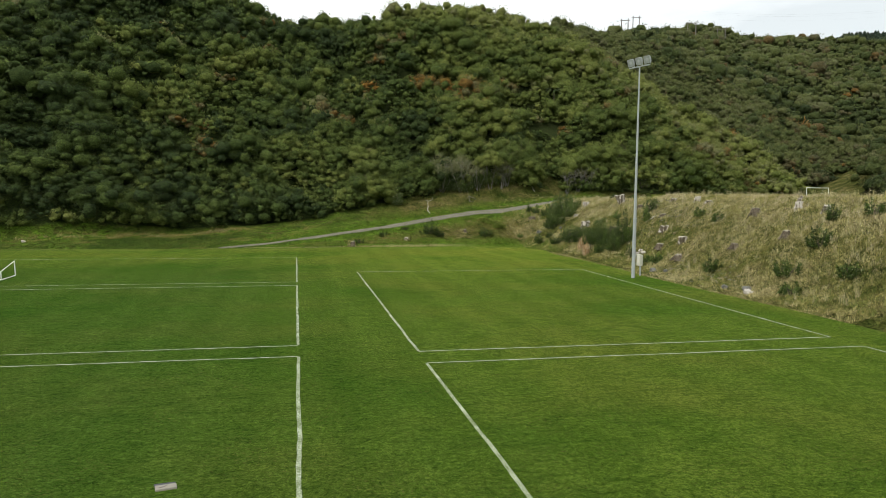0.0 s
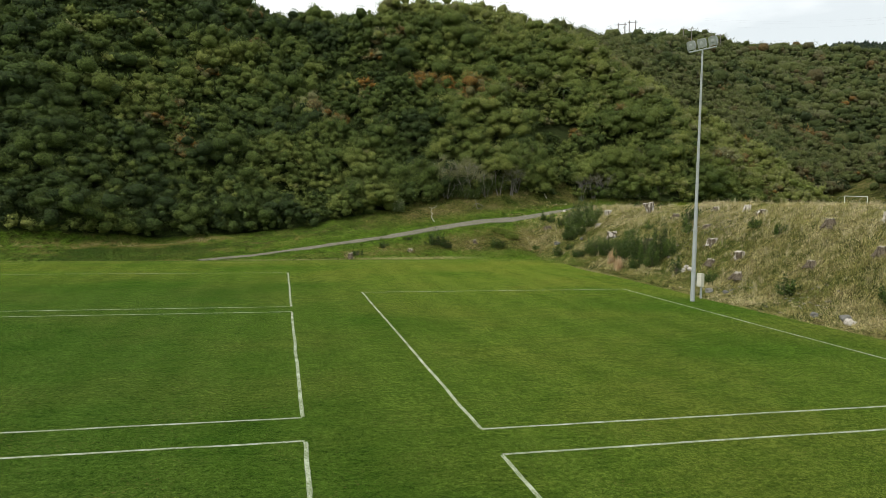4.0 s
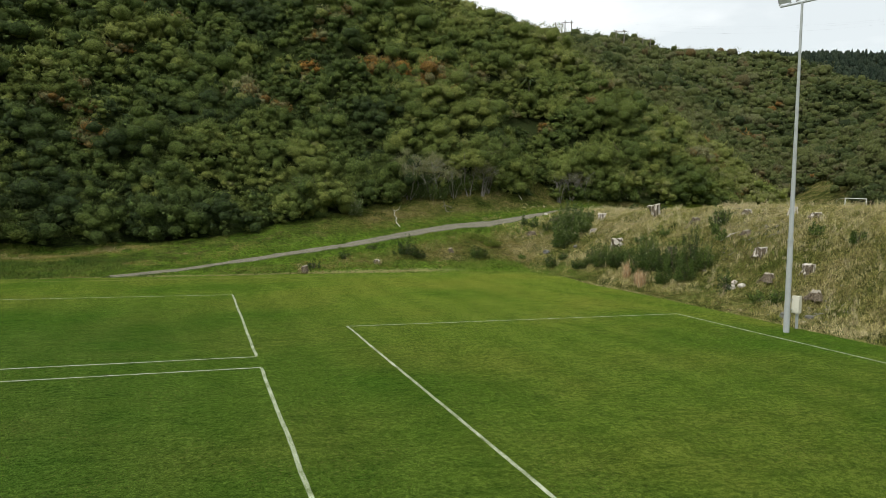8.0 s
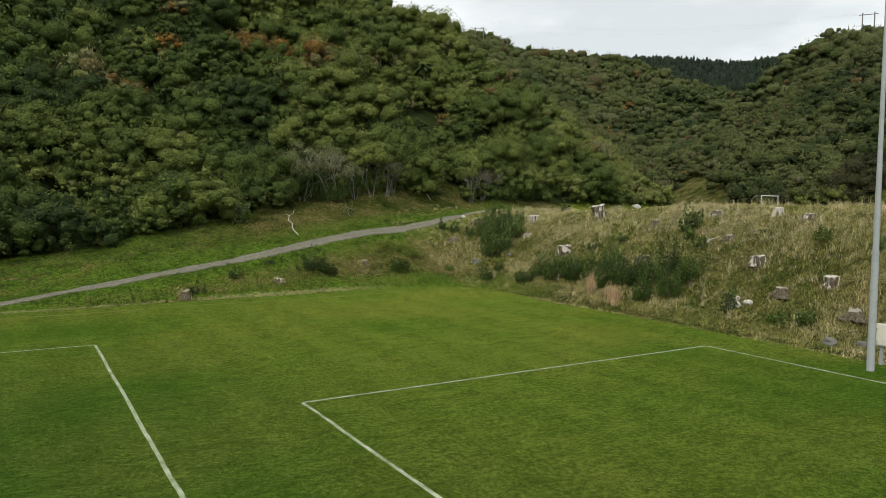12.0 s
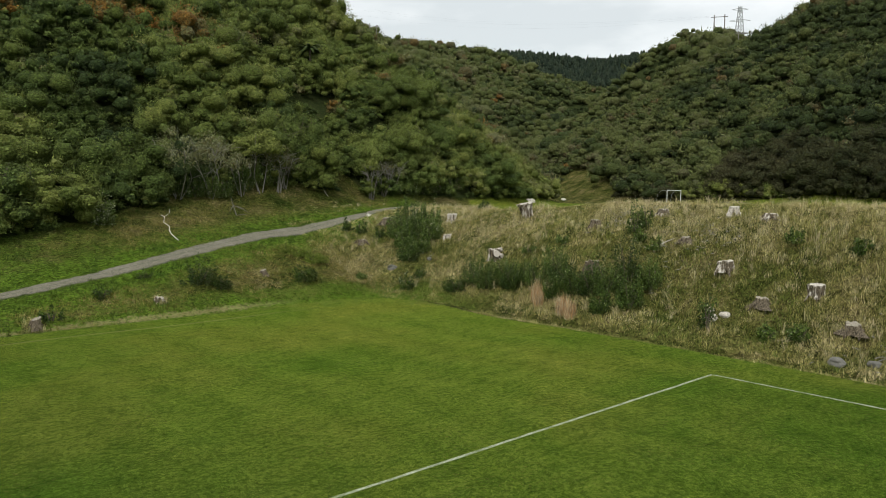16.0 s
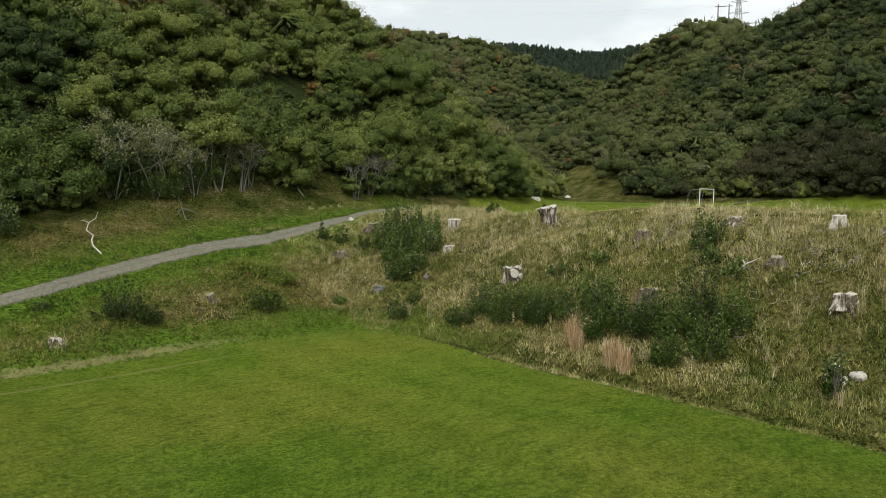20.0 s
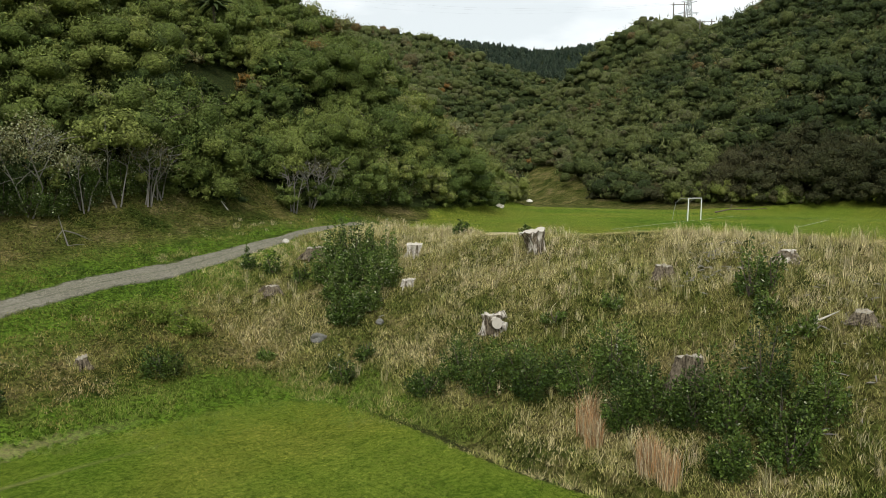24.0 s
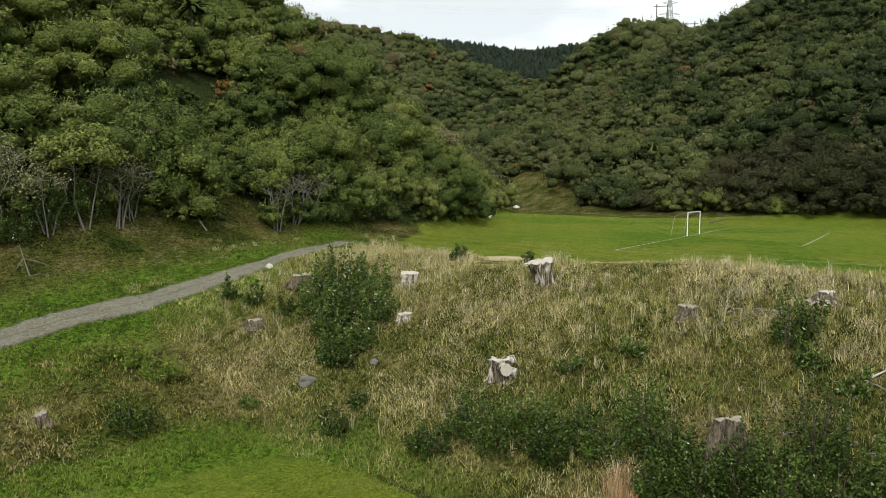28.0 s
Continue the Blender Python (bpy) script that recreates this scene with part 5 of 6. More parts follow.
BIG = "large glossy dark green shrub with pale new tips"
for i, (x, y, r, h) in enumerate(((31.19, 79.38, 1.25, 1.9), (29.99, 79.09, 1.15, 1.7), (31.8, 77.96, 1.0, 1.7), (30.59, 77.78, 1.1, 1.6), (29.48, 77.69, 0.9, 1.3), (30.88, 76.66, 0.85, 1.2), (28.57, 76.39, 0.75, 1.15), (29.57, 76.17, 0.6, 0.9))):
    shrub(x, y, r, h, i, 0.32 + 0.1 * (i % 3), 0.062, 3900, 0.05, BIG)
HEDGE = "dark green shrub in a thicket along the foot of the bank"
for i, (x, y, r, h) in enumerate(((26.94, 69.96, 0.75, 0.95), (27.74, 69.04, 0.8, 1.2), (27.53, 67.94, 0.75, 1.0), (28.44, 67.32, 0.8, 1.1), (27.83, 66.32, 0.7, 0.9), (28.53, 65.71, 0.75, 1.0), (28.23, 64.71, 0.8, 1.1), (29.13, 64.29, 0.7, 1.2), (28.73, 63.29, 0.85, 1.2), (28.22, 62.29, 0.75, 1.0), (29.13, 61.27, 0.8, 1.25),
                                  (28.52, 60.47, 0.8, 1.1), (29.63, 60.06, 0.7, 1.45), (28.92, 59.36, 0.8, 1.2), (28.21, 58.86, 0.7, 0.9), (29.52, 58.55, 0.7, 1.35), (28.42, 61.38, 0.7, 0.9), (27.62, 63.1, 0.6, 0.7), (27.41, 59.98, 0.6, 0.8))):
    shrub(x, y, r * 1.05, h * (0.75 + 0.13 * ((i * 7) % 5)) * (1.3 if y < 62 else 1.12), 20 + i, 0.22 + 0.09 * (i % 4) - (0.08 if y < 62 else 0.0), 0.048, 2700, 0.008, HEDGE)
for i, (x, y, r, h, t) in enumerate(((32.96, 61.73, 0.55, 1.5, 0.35), (33.36, 61.22, 0.5, 1.3, 0.4), (32.35, 60.93, 0.4, 0.7, 0.4), (26.34, 73.79, 0.6, 0.85, 0.3), (27.55, 73.98, 0.35, 0.8, 0.35), (25.14, 77.03, 0.3, 0.4, 0.5), (28.28, 83.14, 0.45, 0.95, 0.3), (28.68, 82.03, 0.42, 0.9, 0.35), (29.18, 80.41, 0.4, 0.7, 0.4),
                                     (27.7, 54.54, 0.42, 1.2, 0.25), (28.09, 50.8, 0.5, 0.6, 0.4), (27.79, 52.02, 0.5, 0.5, 0.5), (32.82, 50.15, 0.5, 0.7, 0.3), (28.17, 43.45, 0.75, 0.9, 0.3), (28.85, 36.49, 0.9, 0.9, 0.3), (31.37, 36.97, 0.8, 1.0, 0.25), (33.79, 38.95, 0.6, 0.9, 0.25), (34.39, 36.02, 0.7, 0.9, 0.3), (33.13, 53.16, 0.6, 0.6, 0.45), (30.66, 67.5, 0.4, 0.45, 0.45), (31.76, 65.87, 0.4, 0.4, 0.5), (31.84, 59.73, 0.45, 0.6, 0.55), (36.63, 77.3, 0.5, 0.6, 0.3), (37.32, 73.87, 0.35, 0.5, 0.3), (27.43, 34.29, 0.6, 0.6, 0.35), (29.64, 32.45, 0.7, 0.8, 0.3), (31.65, 30.41, 0.8, 0.9, 0.3))):
    shrub(x, y, r, h, 60 + i, t, 0.062, int(1500 * r), 0.02)
shrub(14.77, 77.85, 1.15, 1.25, 101, 0.12, 0.055, 2200, 0.0, "wiry dark olive shrub on the grassy slope")
shrub(15.67, 77.14, 0.6, 0.7, 102, 0.15, 0.055, 900, 0.0, "low wiry dark shrub on the grassy slope")
shrub(21.11, 77.18, 0.78, 0.85, 103, 0.3, 0.06, 1500, 0.0, "rounded dark green shrub on the grassy slope")
for i, (x, y, r) in enumerate(((22.0, 81.3, 0.9), (22.8, 80.7, 1.1), (23.3, 79.6, 0.9))):
    shrub(x, y, r, 0.5, 104 + 7 * i, 0.66, 0.055, 2600, 0.0, "low bright green creeper patch on the slope", LUSH)
shrub(9.43, 77.31, 0.5, 0.6, 106, 0.2, 0.06, 320)
shrub(6.7, 75.63, 0.55, 0.6, 107, 0.2, 0.06, 320)
shrub(12.15, 79.29, 0.5, 0.4, 108, 0.3, 0.06, 260)


# ---- grass ----
def blades(rng, x, y, tall, tone, per, spread=0.16, wide=0.012, arch=1.0):
    """Tufts of arching blades, three triangles each."""
    n = len(x)
    a = rng.uniform(0, 2 * np.pi, (n, per))
    out = rng.uniform(0.25, 1.15, (n, per)) * tall[:, None] * arch
    h = tall[:, None] * rng.uniform(0.55, 1.1, (n, per))
    bx, by = x[:, None] + rng.normal(0, spread, (n, per)), y[:, None] + rng.normal(0, spread, (n, per))
    bz = ground(bx, by) - 0.03
    cx, cy = np.cos(a), np.sin(a)
    w = wide * rng.uniform(0.7, 1.4, (n, per))
    P = lambda k, u, z: np.stack([bx + cx * out * u - cy * w * k, by + cy * out * u + cx * w * k, bz + h * z], 2)
    v = np.stack([P(-1, 0, 0), P(1, 0, 0), P(-0.8, 0.32, 0.62), P(0.8, 0.32, 0.62), P(0, 1.0, 1.0)], 2)
    k = np.arange(n * per)[:, None] * 5
    f = np.concatenate([k + [0, 1, 3], k + [0, 3, 2], k + [2, 3, 4]])
    t = np.clip(np.repeat(tone, per * 5).reshape(n, per, 5) + rng.normal(0, 0.13, (n, per, 1)), 0, 0.93)
    return v.reshape(-1, 3), f, t.ravel()


def short_blades(rng, x, y, tall, tone, per, spread, wide):
    """Leaning single leaves, one triangle each, in thick low cover."""
    n = len(x)
    a = rng.uniform(0, 2 * np.pi, (n, per))
    h = tall[:, None] * rng.uniform(0.4, 1.15, (n, per))
    lean = h * rng.uniform(0.3, 1.5, (n, per))
    bx, by = x[:, None] + rng.normal(0, spread, (n, per)), y[:, None] + rng.normal(0, spread, (n, per))
    bz = ground(bx, by) - 0.02
    cx, cy = np.cos(a), np.sin(a)
    w = wide * rng.uniform(0.6, 1.5, (n, per))
    v = np.stack([np.stack([bx - cy * w, by + cx * w, bz], 2), np.stack([bx + cy * w, by - cx * w, bz], 2), np.stack([bx + cx * lean, by + cy * lean, bz + h], 2)], 2)
    t = np.clip(np.repeat(tone, per * 3).reshape(n, per, 3) + rng.normal(0, 0.09, (n, per, 1)), 0, 0.93)
    return v.reshape(-1, 3), np.arange(n * per * 3).reshape(-1, 3), t.ravel()


def bare_brow(x, y):
    """Trodden places on the brow of the bank, where the grass stays short: 1 there, 0 elsewhere."""
    best = np.zeros(np.shape(x))
    for sx, sy, half in ((38.9, 76.2, 1.7), (39.9, 70.9, 1.9)):
        out = (sx - x) * 0.79 + (sy - y) * 0.61
        side = np.abs((x - sx) * -0.61 + (y - sy) * 0.79)
        best = np.maximum(best, soft((out + 2.4) / 0.6) * soft((5.0 - out) / 1.5) * soft((half - side) / 0.6))
    return best


def bank_grass():
    rng = np.random.default_rng(41)
    x, y = scatter(rng, 24.6, 47, 24, 90, 0.40)
    keep = (lawn_edge(x, y) > 0.95) & (upper_edge(x, y) > 0.15) & (track_edge(x, y) > 0.8) & (forest(x, y) < 0.3)
    keep &= (y < 84 - np.clip(30 - x, 0, 9) * 0.5) | (rng.uniform(0, 1, len(x)) < 0.25)
    keep &= (x < 40.5) | (rng.uniform(0, 1, len(x)) < 0.45)
    keep &= rng.uniform(0, 1, len(x)) < 0.66 + 0.30 * value_noise(x, y, 3.0, 80) + 0.40 * value_noise(x, y, 1.1, 88)
    keep &= (bare_brow(x, y) < 0.5) | (rng.uniform(0, 1, len(x)) < 0.3)
    x, y = x[keep], y[keep]
    brow = np.exp(-((upper_edge(x, y) - 1.3) / 1.3) ** 2) * (1 - bare_brow(x, y))
    dry = 0.60 + 0.20 * value_noise(x, y, 3.2, 81) + 0.17 * value_noise(x, y, 1.1, 82) + 0.14 * soft((x - 29) / 5) + rng.normal(0, 0.17, len(x)) + 0.12 * brow
    dry = np.where(lawn_edge(x, y) < 2.0, dry - 0.3, dry) - 0.16 * soft((y - 70) / 2) * soft((29 - x) / 2)
    tall = (0.28 + 0.17 * value_noise(x, y, 2.4, 83) + 0.18 * soft((x - 30) / 5) + 0.10 * brow) * rng.lognormal(0, 0.28, len(x))
    tall = np.where(lawn_edge(x, y) < 1.5, tall * 0.6, tall) * (1 - 0.7 * bare_brow(x, y))
    ring = rng.uniform(0, 6.28, (len(STUMPS), 16))
    at = np.array(STUMPS)
    sx, sy = at[:, :1] + at[:, 2:] * 1.15 * np.cos(ring), at[:, 1:2] + at[:, 2:] * 1.15 * np.sin(ring)
    x, y = np.concatenate([x, sx.ravel()]), np.concatenate([y, sy.ravel()])
    tall = np.concatenate([tall, rng.uniform(0.2, 0.5, sx.size)])
    dry = np.concatenate([dry, rng.uniform(0.35, 0.8, sx.size)])
    v, f, t = blades(rng, x, y, np.clip(tall * 0.74, 0.11, 0.7), dry, 28, 0.085, 0.0045, arch=0.9)
    tagged(new("rough_grass", mesh_of("rough_grass", v, f, STRAW, t)), "long straw-coloured and green tussock grass covering the bank", "grass", kind="stuff")
    # taller seed heads, pale and upright, in loose groups
    x, y = scatter(rng, 26.5, 40, 24, 84, 0.62)
    keep = (lawn_edge(x, y) > 1.6) & (upper_edge(x, y) > 0.1) & (track_edge(x, y) > 1.2) & (bare_brow(x, y) < 0.4)
    keep &= rng.uniform(0, 1, len(x)) < 0.12 + 0.5 * np.clip(value_noise(x, y, 2.2, 89), 0, 1) + 0.22 * np.exp(-((upper_edge(x, y) - 0.9) / 0.9) ** 2) + 0.15 * soft((30 - y) / 8)
    x, y = x[keep], y[keep]
    v, f, t = blades(rng, x, y, rng.uniform(0.35, 0.78, len(x)), rng.normal(0.74, 0.10, len(x)), 20, 0.06, 0.0038, arch=0.5)
    tagged(new("seed_grass", mesh_of("seed_grass", v, f, STRAW, t)), "tall pale dry seed heads standing in loose tufts", "grass", kind="stuff")


def low_grass():
    """Short green growth between the tussocks."""
    rng = np.random.default_rng(43)
    x, y = scatter(rng, 24.9, 39, 28, 86, 0.27)
    keep = (lawn_edge(x, y) > 0.05) & (upper_edge(x, y) > 0.1) & (track_edge(x, y) > 0.2) & (forest(x, y) < 0.4) & ((y > 68) | (lawn_edge(x, y) > 0.95) | (lawn_edge(x, y) < 0.3) | (rng.uniform(0, 1, len(x)) < 0.35))
    x, y = x[keep], y[keep]
    dry = 0.54 + 0.36 * value_noise(x, y, 2.6, 91) + 0.26 * value_noise(x, y, 1.0, 92) - 0.08 * soft((33.5 - x) / 3) * (y < 68) + rng.normal(0, 0.17, len(x))
    tall = (0.20 + 0.10 * value_noise(x, y, 0.9, 93)) * rng.uniform(0.6, 1.4, len(x)) * (1 - 0.6 * bare_brow(x, y))
    v, f, t = short_blades(rng, x, y, tall * 0.9, dry, 32, 0.13, 0.0085)
    tagged(new("low_grass", mesh_of("low_grass", v, f, WEEDS, t)), "short green grass and weeds between the tussocks", "grass", kind="stuff")


def slope_grass():
    rng = np.random.default_rng(42)
    x, y = scatter(rng, -45, 44, 73.5, 94, 0.26)
    keep = (lawn_edge(x, y) > 0.1) & (track_edge(x, y) > -0.06) & (forest(x, y) < 0.8) & ((x < 26) | (y > 84 + 0.15 * (x - 26))) & (upper_edge(x, y) > 0) & ((x > -20) | (rng.uniform(0, 1, len(x)) < 0.45)) & ((x < 15) | (y > 76.6) | (lawn_edge(x, y) > 0.6 + 2.0 * rng.uniform(0, 1, len(x))))
    x, y = x[keep], y[keep]
    below = soft((track_edge(x, y) - 0.5) / 1.5) * (y < 75.6 + 0.3 * (x + 7))
    dry = 0.27 + 0.26 * value_noise(x, y, 4.5, 84) + 0.16 * value_noise(x, y, 1.3, 85) + rng.normal(0, 0.13, len(x)) + 0.24 * below * soft((lawn_edge(x, y) - 0.5) / 1.5)
    dry = np.where(track_edge(x, y) < 1.2, dry - 0.16, dry)
    dry = dry * (1 - 0.75 * soft((14 - x) / 7) * (1 - below) * (value_noise(x, y, 3.0, 95) < 0.5))
    dry = dry + 0.22 * np.exp(-((x - 24.5) / 2.2) ** 2) * below
    foot_y = np.interp(x, (-60, -29, -20, -10, -3, 3), (77, 81.2, 83.5, 85.2, 84.7, 84.4))
    litter = soft((-2 - x) / 6) * np.exp(-((y - foot_y + 1.9 + 0.5 * value_noise(x, y, 2.2, 99)) / 1.0) ** 2)
    dry = dry + 0.75 * litter * (value_noise(x, y, 0.9, 100) > -0.45)
    tall = (0.16 + 0.08 * value_noise(x, y, 1.0, 86) + 0.05 * below + 0.10 * soft((-3 - x) / 6)) * rng.uniform(0.6, 1.4, len(x))
    v, f, t = short_blades(rng, x, y, np.clip(tall * 0.55, 0.04, 0.20), dry, 26, 0.13, 0.016)
    tagged(new("slope_grass", mesh_of("slope_grass", v, f, MEADOW, t)), "short mixed green and dry grass on the slope", "grass", kind="stuff")


def corner_grass():
    """Uncut green grass round the corner of the lawn and along the foot of the bank."""
    rng = np.random.default_rng(44)
    x, y = scatter(rng, 14, 27.5, 34, 76.5, 0.15)
    e = lawn_edge(x, y)
    corner = soft((x - 15) / 5) * soft((y - 69) / 3)
    keep = (e > -0.08 - corner * rng.uniform(0, 2.6, len(x))) & (e < 0.6 + 2.2 * corner * soft((26.5 - x) / 2)) & (rng.uniform(0, 1, len(x)) < 0.55 + 0.3 * corner + 0.4 * value_noise(x, y, 0.8, 96)) & ((x > 20) | (y > 70)) & ((np.abs(e - 0.16) > 0.13) | (x < 20) | (y > 71))
    x, y, e, corner = x[keep], y[keep], e[keep], corner[keep]
    tall = (0.07 + 0.05 * soft(e / 0.8 + 0.5) + 0.03 * value_noise(x, y, 0.9, 97)) * rng.uniform(0.6, 1.5, len(x))
    tone = 0.54 + 0.22 * value_noise(x, y, 1.6, 98) + 0.12 * (1 - corner) + rng.normal(0, 0.1, len(x))
    v, f, t = short_blades(rng, x, y, tall, tone, 16, 0.09, 0.010)
    tagged(new("fringe_grass", mesh_of("fringe_grass", v, f, LUSH, t)), "uncut bright green grass fringing the lawn", "grass", kind="stuff")


def rush_clump(x, y, r, h, seed):
    rng = np.random.default_rng(seed)
    n = 170
    a, q = rng.uniform(0, 6.28, n), rng.uniform(0, 1, n) ** 0.6
    px, py = x + r * q * np.cos(a), y + r * q * np.sin(a)
    v, f, t = blades(rng, px, py, np.full(n, h) * rng.uniform(0.6, 1.1, n), np.full(n, 0.98), 2, 0.03, 0.006, arch=0.42)
    z = foot(x, y)
    ob = thing("rush_clump", (x, y, z), "tall clump of reddish-brown dry rushes", "grass clump", "rush clumps at the foot of the bank")
    me = mesh_of("blade_tuft", v - np.array([x, y, z]), f, STRAW, np.clip(rng.normal(0.97, 0.05, len(v) // 5).repeat(5), 0.8, 1.0))
    part("blade_tuft", me, STRAW, ob)


bank_grass()
low_grass()
slope_grass()
corner_grass()
for i, (x, y, r, h) in enumerate(((27.22, 63.91, 0.32, 1.25), (26.85, 63.5, 0.22, 0.95), (26.61, 61.7, 0.30, 1.1), (26.45, 61.1, 0.26, 1.05), (26.75, 61.95, 0.18, 0.8))):
    rush_clump(x, y, r, h, 700 + i)


# ---- trees at the edge of the bush ----
def tree(x, y, h, r, seed, tone=0.4, trunks=3, pale=False, leaf=0.13, count=1500, crown_low=0.45, label="", lobes=9, name="tree"):
    rng = np.random.default_rng(seed + 1300)
    ob = thing(name, (x, y, foot(x, y) - 0.1), label or "small native tree with several trunks at the bush edge", "tree", "trees at the bush edge")
    mat = PALE_BARK if pale else BARK
    for k in range(trunks):
        a = 2 * math.pi * k / max(trunks, 1) + rng.uniform(-0.5, 0.5)
        d = Vector((math.cos(a), math.sin(a), 0))
        p = [d * 0.15, d * r * rng.uniform(0.1, 0.3) + Vector((rng.normal(0, 0.2), rng.normal(0, 0.2), h * 0.3)), d * r * rng.uniform(0.3, 0.55) + Vector((rng.normal(0, 0.2), rng.normal(0, 0.2), h * 0.58)), d * r * rng.uniform(0.4, 0.75) + Vector((0, 0, h * 0.86))]
        bm = bmesh.new()
        tube(bm, p, [0.044, 0.032, 0.022, 0.007], 7)
        for i in (1, 1, 2, 2, 2, 2, 2):
            e = Vector((rng.normal(), rng.normal(), rng.uniform(0.3, 1.0))).normalized() * r * rng.uniform(0.4, 0.75)
            q = p[i].lerp(p[i + 1], float(rng.uniform(0, 0.8)))
            tube(bm, [q, q + e * 0.55 + Vector((0, 0, 0.06)), q + e], [0.024, 0.016, 0.005], 5)
        part("trunk", bm, mat, ob, smooth=True)
    c, rad = np.array([[0, 0, h * (crown_low + 1) / 2]]), np.array([[r, r, h * (1 - crown_low) * 0.55]])
    lc, lr = crown_lobes(rng, c, rad, lobes + 5, 0.66)
    dense = count > 1000
    if dense and crown_low < 0.3:
        sc, sr = crown_lobes(rng, np.array([[0, 0, h * 0.2]]), np.array([[r * 0.95, r * 0.95, h * 0.32]]), lobes + 3, 0.8)
        lc, lr = np.concatenate([lc, sc], 1), np.concatenate([lr, sr], 1)
        count = int(count * 1.4)
    crown = None
    if dense:
        v, f, t = crowns(rng, lc, lr * 0.75, np.array([tone]))
        crown = part("crown", mesh_of("crown", v, f, CROWN, np.minimum(t, 0.9)), CROWN, ob, smooth=True)
    v, f, t = leaves_on(rng, lc, lr, count * 3, leaf * 0.58, np.array([tone]), stand=(0.72, 1.25) if dense else (0.3, 1.25))
    foliage_part = part("leaves" if dense else "crown", mesh_of("leaves", v, f, BUSH, np.minimum(t, 0.92)), BUSH, crown or ob)
    if 0.73 < tone < 0.79:
        v, f, t = leaves_on(rng, lc, lr, count, leaf * 0.5, np.array([0.97]), stand=(0.5, 1.3))
        part("pale_leaves", mesh_of("pale_leaves", v, f, SHRUB, np.clip(t, 0.9, 1)), SHRUB, crown or foliage_part, "pale withered leaf tips")
    return ob


tree(25.3, 90.9, 4.6, 2.0, 1, 0.58, 3, True, 0.13, 1700, 0.5, "yellow-green tree with pale slender trunks at the bush edge", 12)
tree(23.6, 90.7, 3.2, 1.2, 2, 0.76, 3, True, 0.09, 260, 0.5, "sparse half-dead tree with pale twisted trunks")
tree(36.1, 90.9, 3.6, 1.0, 3, 0.58, 5, True, 0.11, 420, 0.62, "thin pale-stemmed tree with a small tufted crown")
tree(38.0, 91.7, 3.2, 1.6, 4, 0.78, 5, True, 0.08, 160, 0.4, "bare grey branching shrub tree beside the bush")
tree(28.4, 92.3, 4.4, 2.3, 5, 0.35, 4, False, 0.14, 1600, 0.1)
tree(30.4, 93.4, 4.8, 2.2, 6, 0.30, 3, False, 0.14, 1600, 0.1)
tree(26.9, 90.9, 3.8, 1.7, 7, 0.78, 5, True, 0.08, 420, 0.35, "grey twiggy tree with bare tangled branches")
tree(21.25, 90.7, 4.8, 2.1, 8, 0.75, 4, True, 0.095, 980, 0.24, "grey-leaved tree with pale bare twigs")
tree(18.84, 91.0, 4.9, 2.2, 9, 0.74, 4, True, 0.095, 980, 0.24, "grey-leaved tree with pale bare twigs")
tree(16.22, 91.6, 4.6, 2.3, 10, 0.3, 3, False, 0.13, 1500, 0.1)
shrub(12.2, 86.5, 0.85, 1.7, 140, 0.42, 0.06, 2600, 0.22, "silvery flecked leafy bush on the slope edge")
tree(7.65, 87.6, 3.8, 2.2, 12, 0.22, 3, False, 0.14, 1500, 0.1)
tree(41.21, 94.38, 4.4, 2.2, 13, 0.35, 4, False, 0.14, 1500, 0.25)
tree(44.64, 95.55, 4.6, 2.4, 14, 0.42, 4, False, 0.14, 1500, 0.2)
tree(48.47, 96.51, 4.6, 2.3, 15, 0.3, 4, False, 0.14, 1400, 0.2)
tree(52.51, 97.68, 4.8, 2.5, 16, 0.38, 4, False, 0.15, 1400, 0.2)
tree(57.55, 99.63, 4.4, 2.3, 17, 0.6, 4, False, 0.15, 1400, 0.2)
tree(63.6, 103.09, 4.4, 2.3, 18, 0.78, 4, False, 0.15, 1200, 0.2, "reddish-brown leaved shrub tree by the upper field")


for i, (x, y, r, h) in enumerate(((23.6, 89.7, 1.0, 1.2), (22.0, 89.3, 0.9, 0.9), (25.7, 90.2, 1.1, 1.3), (20.1, 89.7, 1.0, 1.1), (27.0, 90.4, 1.0, 1.2), (24.4, 90.3, 1.1, 1.5), (17.6, 90.2, 1.0, 1.1), (18.9, 90.0, 0.9, 1.2), (21.1, 89.5, 0.9, 1.1), (28.2, 90.5, 0.9, 1.1), (29.3, 90.6, 1.0, 1.2), (30.6, 90.4, 0.8, 1.0), (37.2, 90.5, 1.1, 1.5), (39.2, 90.4, 1.2, 1.4), (41.4, 90.6, 1.3, 1.8), (43.6, 91.0, 1.2, 1.6), (46.0, 91.5, 1.3, 1.9), (48.6, 92.1, 1.3, 1.8))):
    shrub(x, y + (1.7 if x > 28 else 1.35), r * 1.1, h * (1.0 if x > 31 else 1.75), 150 + i, 0.22 + 0.1 * (i % 3), 0.06, 2600, 0.05, "dark leafy undergrowth shrub below the bush edge")

tree(27.7, 91.3, 3.0, 1.7, 21, 0.78, 5, True, 0.07, 220, 0.15, "tangle of bare pale twigs at the bush edge")
tree(39.8, 92.6, 3.0, 1.7, 22, 0.76, 5, True, 0.07, 260, 0.15, "tangle of bare pale twigs at the bush edge")


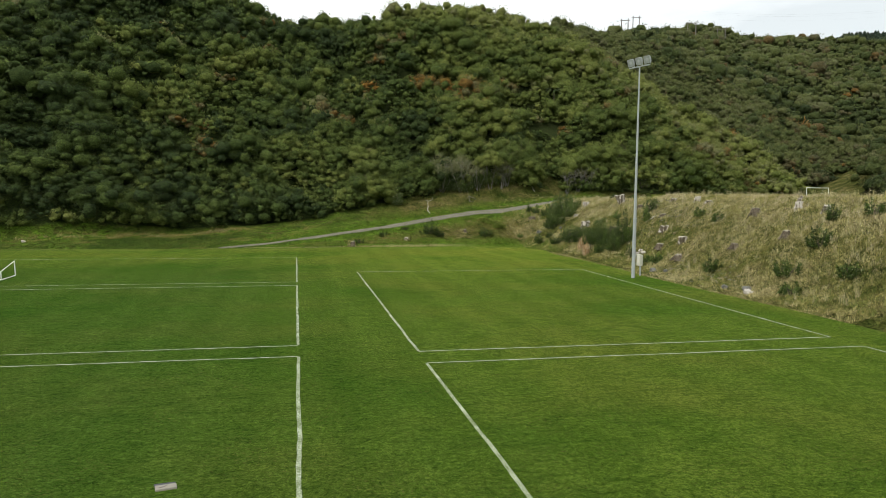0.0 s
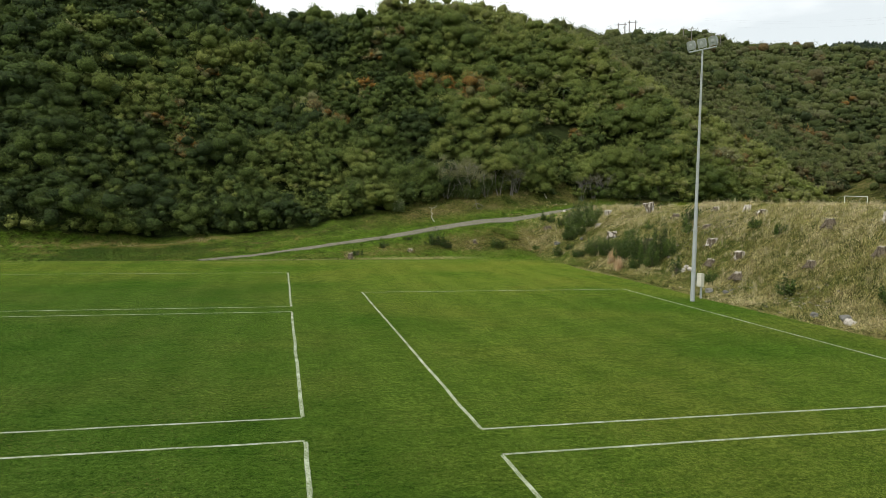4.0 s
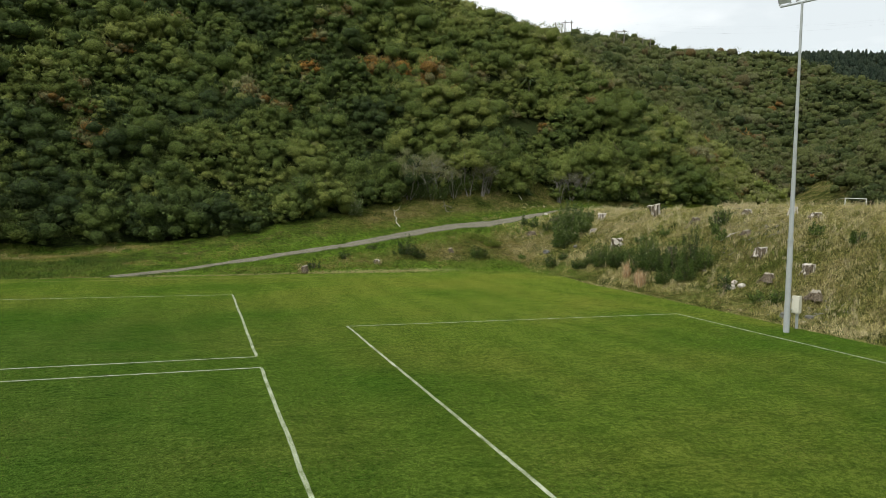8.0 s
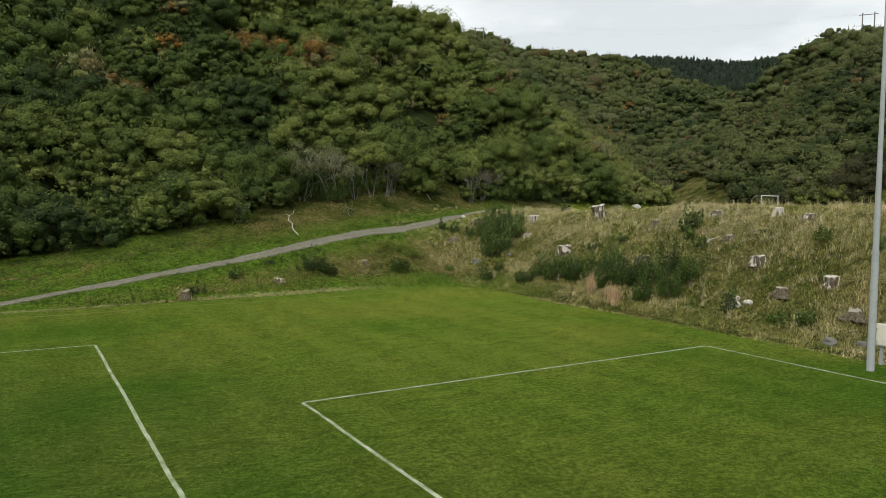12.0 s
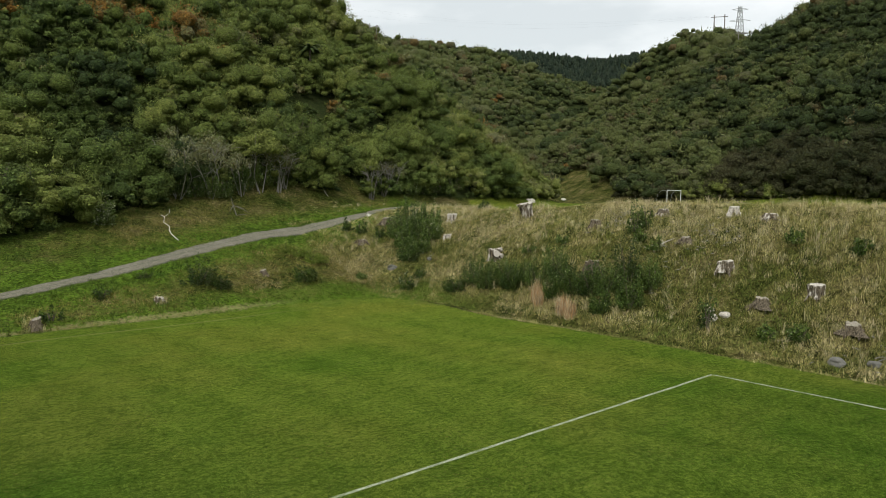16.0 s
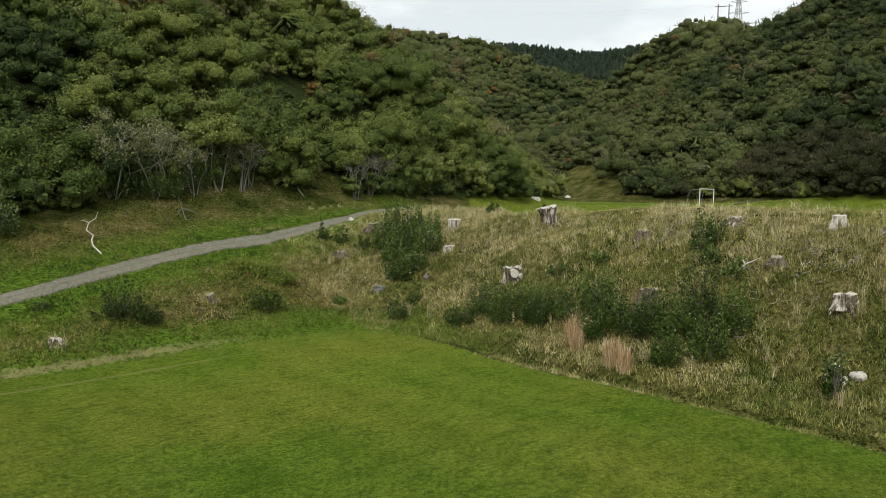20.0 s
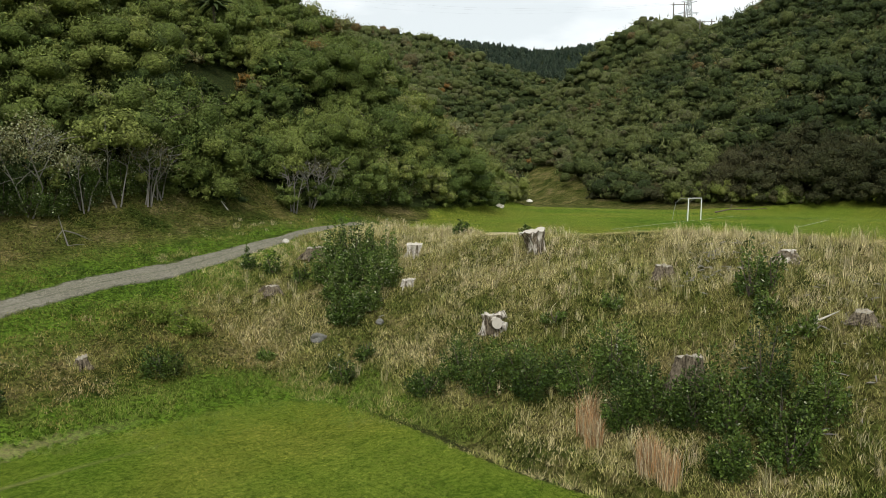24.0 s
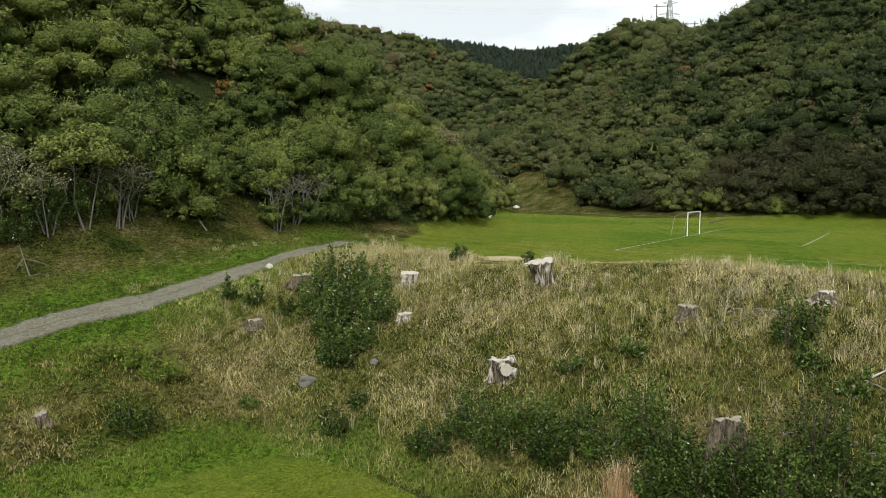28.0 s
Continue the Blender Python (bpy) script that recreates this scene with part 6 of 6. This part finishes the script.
def tree_fern(x, y, h, r, seed):
    rng = np.random.default_rng(seed)
    ob = thing("tree_fern", (x, y, foot(x, y) - 0.1), "dark tree fern rising above the scrub", "tree fern", "tree ferns on the hill")
    bm = bmesh.new()
    tube(bm, [(0, 0, 0), (0.05, 0, h * 0.5), (0, 0.05, h)], [0.14, 0.11, 0.12], 8)
    part("trunk", bm, BARK, ob)
    for k in range(22):
        a = k * 0.2856 + rng.uniform(-0.1, 0.1)
        bm, d, e = bmesh.new(), Vector((math.cos(a), math.sin(a), 0)), Vector((-math.sin(a), math.cos(a), 0))
        rows = []
        for u in (0, 0.2, 0.4, 0.6, 0.8, 1.0):
            w = 0.30 * r / 2 * math.sin(math.pi * (0.08 + 0.9 * u)) * 0.7
            p = d * r * u + Vector((0, 0, h + r * ((0.45 + 0.25 * (k % 3)) * u - 0.85 * u * u)))
            rows.append((bm.verts.new(p - e * w - Vector((0, 0, w * 0.35))), bm.verts.new(p), bm.verts.new(p + e * w - Vector((0, 0, w * 0.35)))))
        for p, q in zip(rows, rows[1:]):
            bm.faces.new((p[0], p[1], q[1], q[0]))
            bm.faces.new((p[1], p[2], q[2], q[1]))
        me = bpy.data.meshes.new("frond")
        bm.to_mesh(me)
        bm.free()
        me.materials.append(BUSH)
        me.attributes.new("tone", "FLOAT", "POINT").data.foreach_set("value", [0.08] * len(me.vertices))
        part("frond", me, BUSH, ob)


for i, (x, y, h, r) in enumerate(((40.04, 107.49, 3.2, 1.7), (29.4, 118.09, 3.4, 1.8), (47.34, 122.42, 2.4, 1.2))):
    tree_fern(x, y, h, r, 800 + i)


# ---- power lines on the ridges ----
def line_pole(x, y, h, r=0.28, arm=0.0, toward=0.0):
    ob = thing("power_pole", (x, y, foot(x, y) - 0.4), "slim grey power line pole on the ridge", "power pole", "power line poles")
    bm = bmesh.new()
    tube(bm, [(0, 0, 0), (0, 0, h)], [r, r * 0.7], 8)
    part("post", bm, PALE_BARK, ob)
    if arm:
        bm = bmesh.new()
        d = Vector((math.cos(toward), math.sin(toward), 0)) * arm
        tube(bm, [Vector((0, 0, h - 0.8)) - d * 0.15, Vector((0, 0, h - 0.8)) + d], 0.16, 6)
        part("crossarm", bm, PALE_BARK, ob)


def frame_pole(x, y, h, wide, toward):
    """Two posts under one crossarm."""
    ob = thing("power_pole", (x, y, foot(x, y) - 0.4), "two slim grey poles joined by a crossarm on the ridge", "power pole", "power line poles")
    d = Vector((math.cos(toward), math.sin(toward), 0)) * wide / 2
    for s in (-1, 1):
        bm = bmesh.new()
        tube(bm, [d * s, d * s + Vector((0, 0, h))], [0.24, 0.17], 8)
        part("post", bm, PALE_BARK, ob)
    bm = bmesh.new()
    tube(bm, [d * -1.6 + Vector((0, 0, h - 0.7)), d * 1.6 + Vector((0, 0, h - 0.7))], 0.13, 6)
    part("crossarm", bm, PALE_BARK, ob)


for x, y, h, w, a in ((172.0, 293.0, 8.6, 3.4, -0.5), (199.6, 313.5, 8.6, 3.4, -0.5), (121.5, 254.0, 9.0, 2.4, -0.45), (133.0, 268.0, 9.0, 2.4, -0.45), (236.5, 163.0, 7.0, 3.4, -1.0), (228.0, 150.0, 7.0, 3.4, -1.0)):
    frame_pole(x, y, h, w, a)
line_pole(9.5, 131.5, 3.6, 0.09)
line_pole(42.4, 151.0, 4.4, 0.09)
line_pole(47.2, 152.5, 4.6, 0.09)


def lattice_tower(x, y, base, h):
    ob = thing("transmission_tower", (x, y, base), "tall grey steel lattice transmission tower behind the hill", "pylon")
    legs = [(-1, -1), (1, -1), (1, 1), (-1, 1)]
    wide = lambda u: 4.2 * (1 - u) + 0.7 * u
    for cx, cy in legs:
        bm = bmesh.new()
        tube(bm, [(cx * wide(0), cy * wide(0), 0), (cx * wide(0.7), cy * wide(0.7), h * 0.7), (cx * 0.7, cy * 0.7, h)], 0.2, 5)
        part("leg", bm, STEEL, ob)
    n = 9
    for side in range(4):
        (ax, ay), (bx, by) = legs[side], legs[(side + 1) % 4]
        bm = bmesh.new()
        for k in range(n):
            u, v = k / n, (k + 1) / n
            tube(bm, [(ax * wide(u), ay * wide(u), h * u), (bx * wide(v), by * wide(v), h * v)], 0.11, 4)
            tube(bm, [(bx * wide(u), by * wide(u), h * u), (ax * wide(v), ay * wide(v), h * v)], 0.11, 4)
        part("bracing", bm, STEEL, ob)
    for z, w in ((0.66, 7.0), (0.82, 6.0), (0.96, 4.6)):
        bm = bmesh.new()
        tube(bm, [(-w * 0.6, w * 0.8, h * z), (0, 0, h * z + 0.9), (w * 0.6, -w * 0.8, h * z)], 0.16, 5)
        tube(bm, [(-w * 0.6, w * 0.8, h * z), (0, 0, h * z - 0.6), (w * 0.6, -w * 0.8, h * z)], 0.13, 5)
        part("crossarm", bm, STEEL, ob)


lattice_tower(422.0, 246.6, 74.0, 47.0)


def cable(a, b, sag, label="thin dark overhead power cable"):
    a, b = Vector(a), Vector(b)
    bm = bmesh.new()
    pts = [a.lerp(b, i / 16) - Vector((0, 0, sag * 4 * (i / 16) * (1 - i / 16))) for i in range(17)]
    tube(bm, pts, 0.006, 4)
    tagged(part("power_cable", bm, DARK), label, "cable", "overhead cables")


for k in range(3):
    cable((200 + 3 * k, 332 - 3 * k, foot(200 + 3 * k, 332 - 3 * k) + 10.0), (238.8 + 2.4 * k, 171 - 1.6 * k, foot(238.8, 172.5) + 6.8), 5.0)
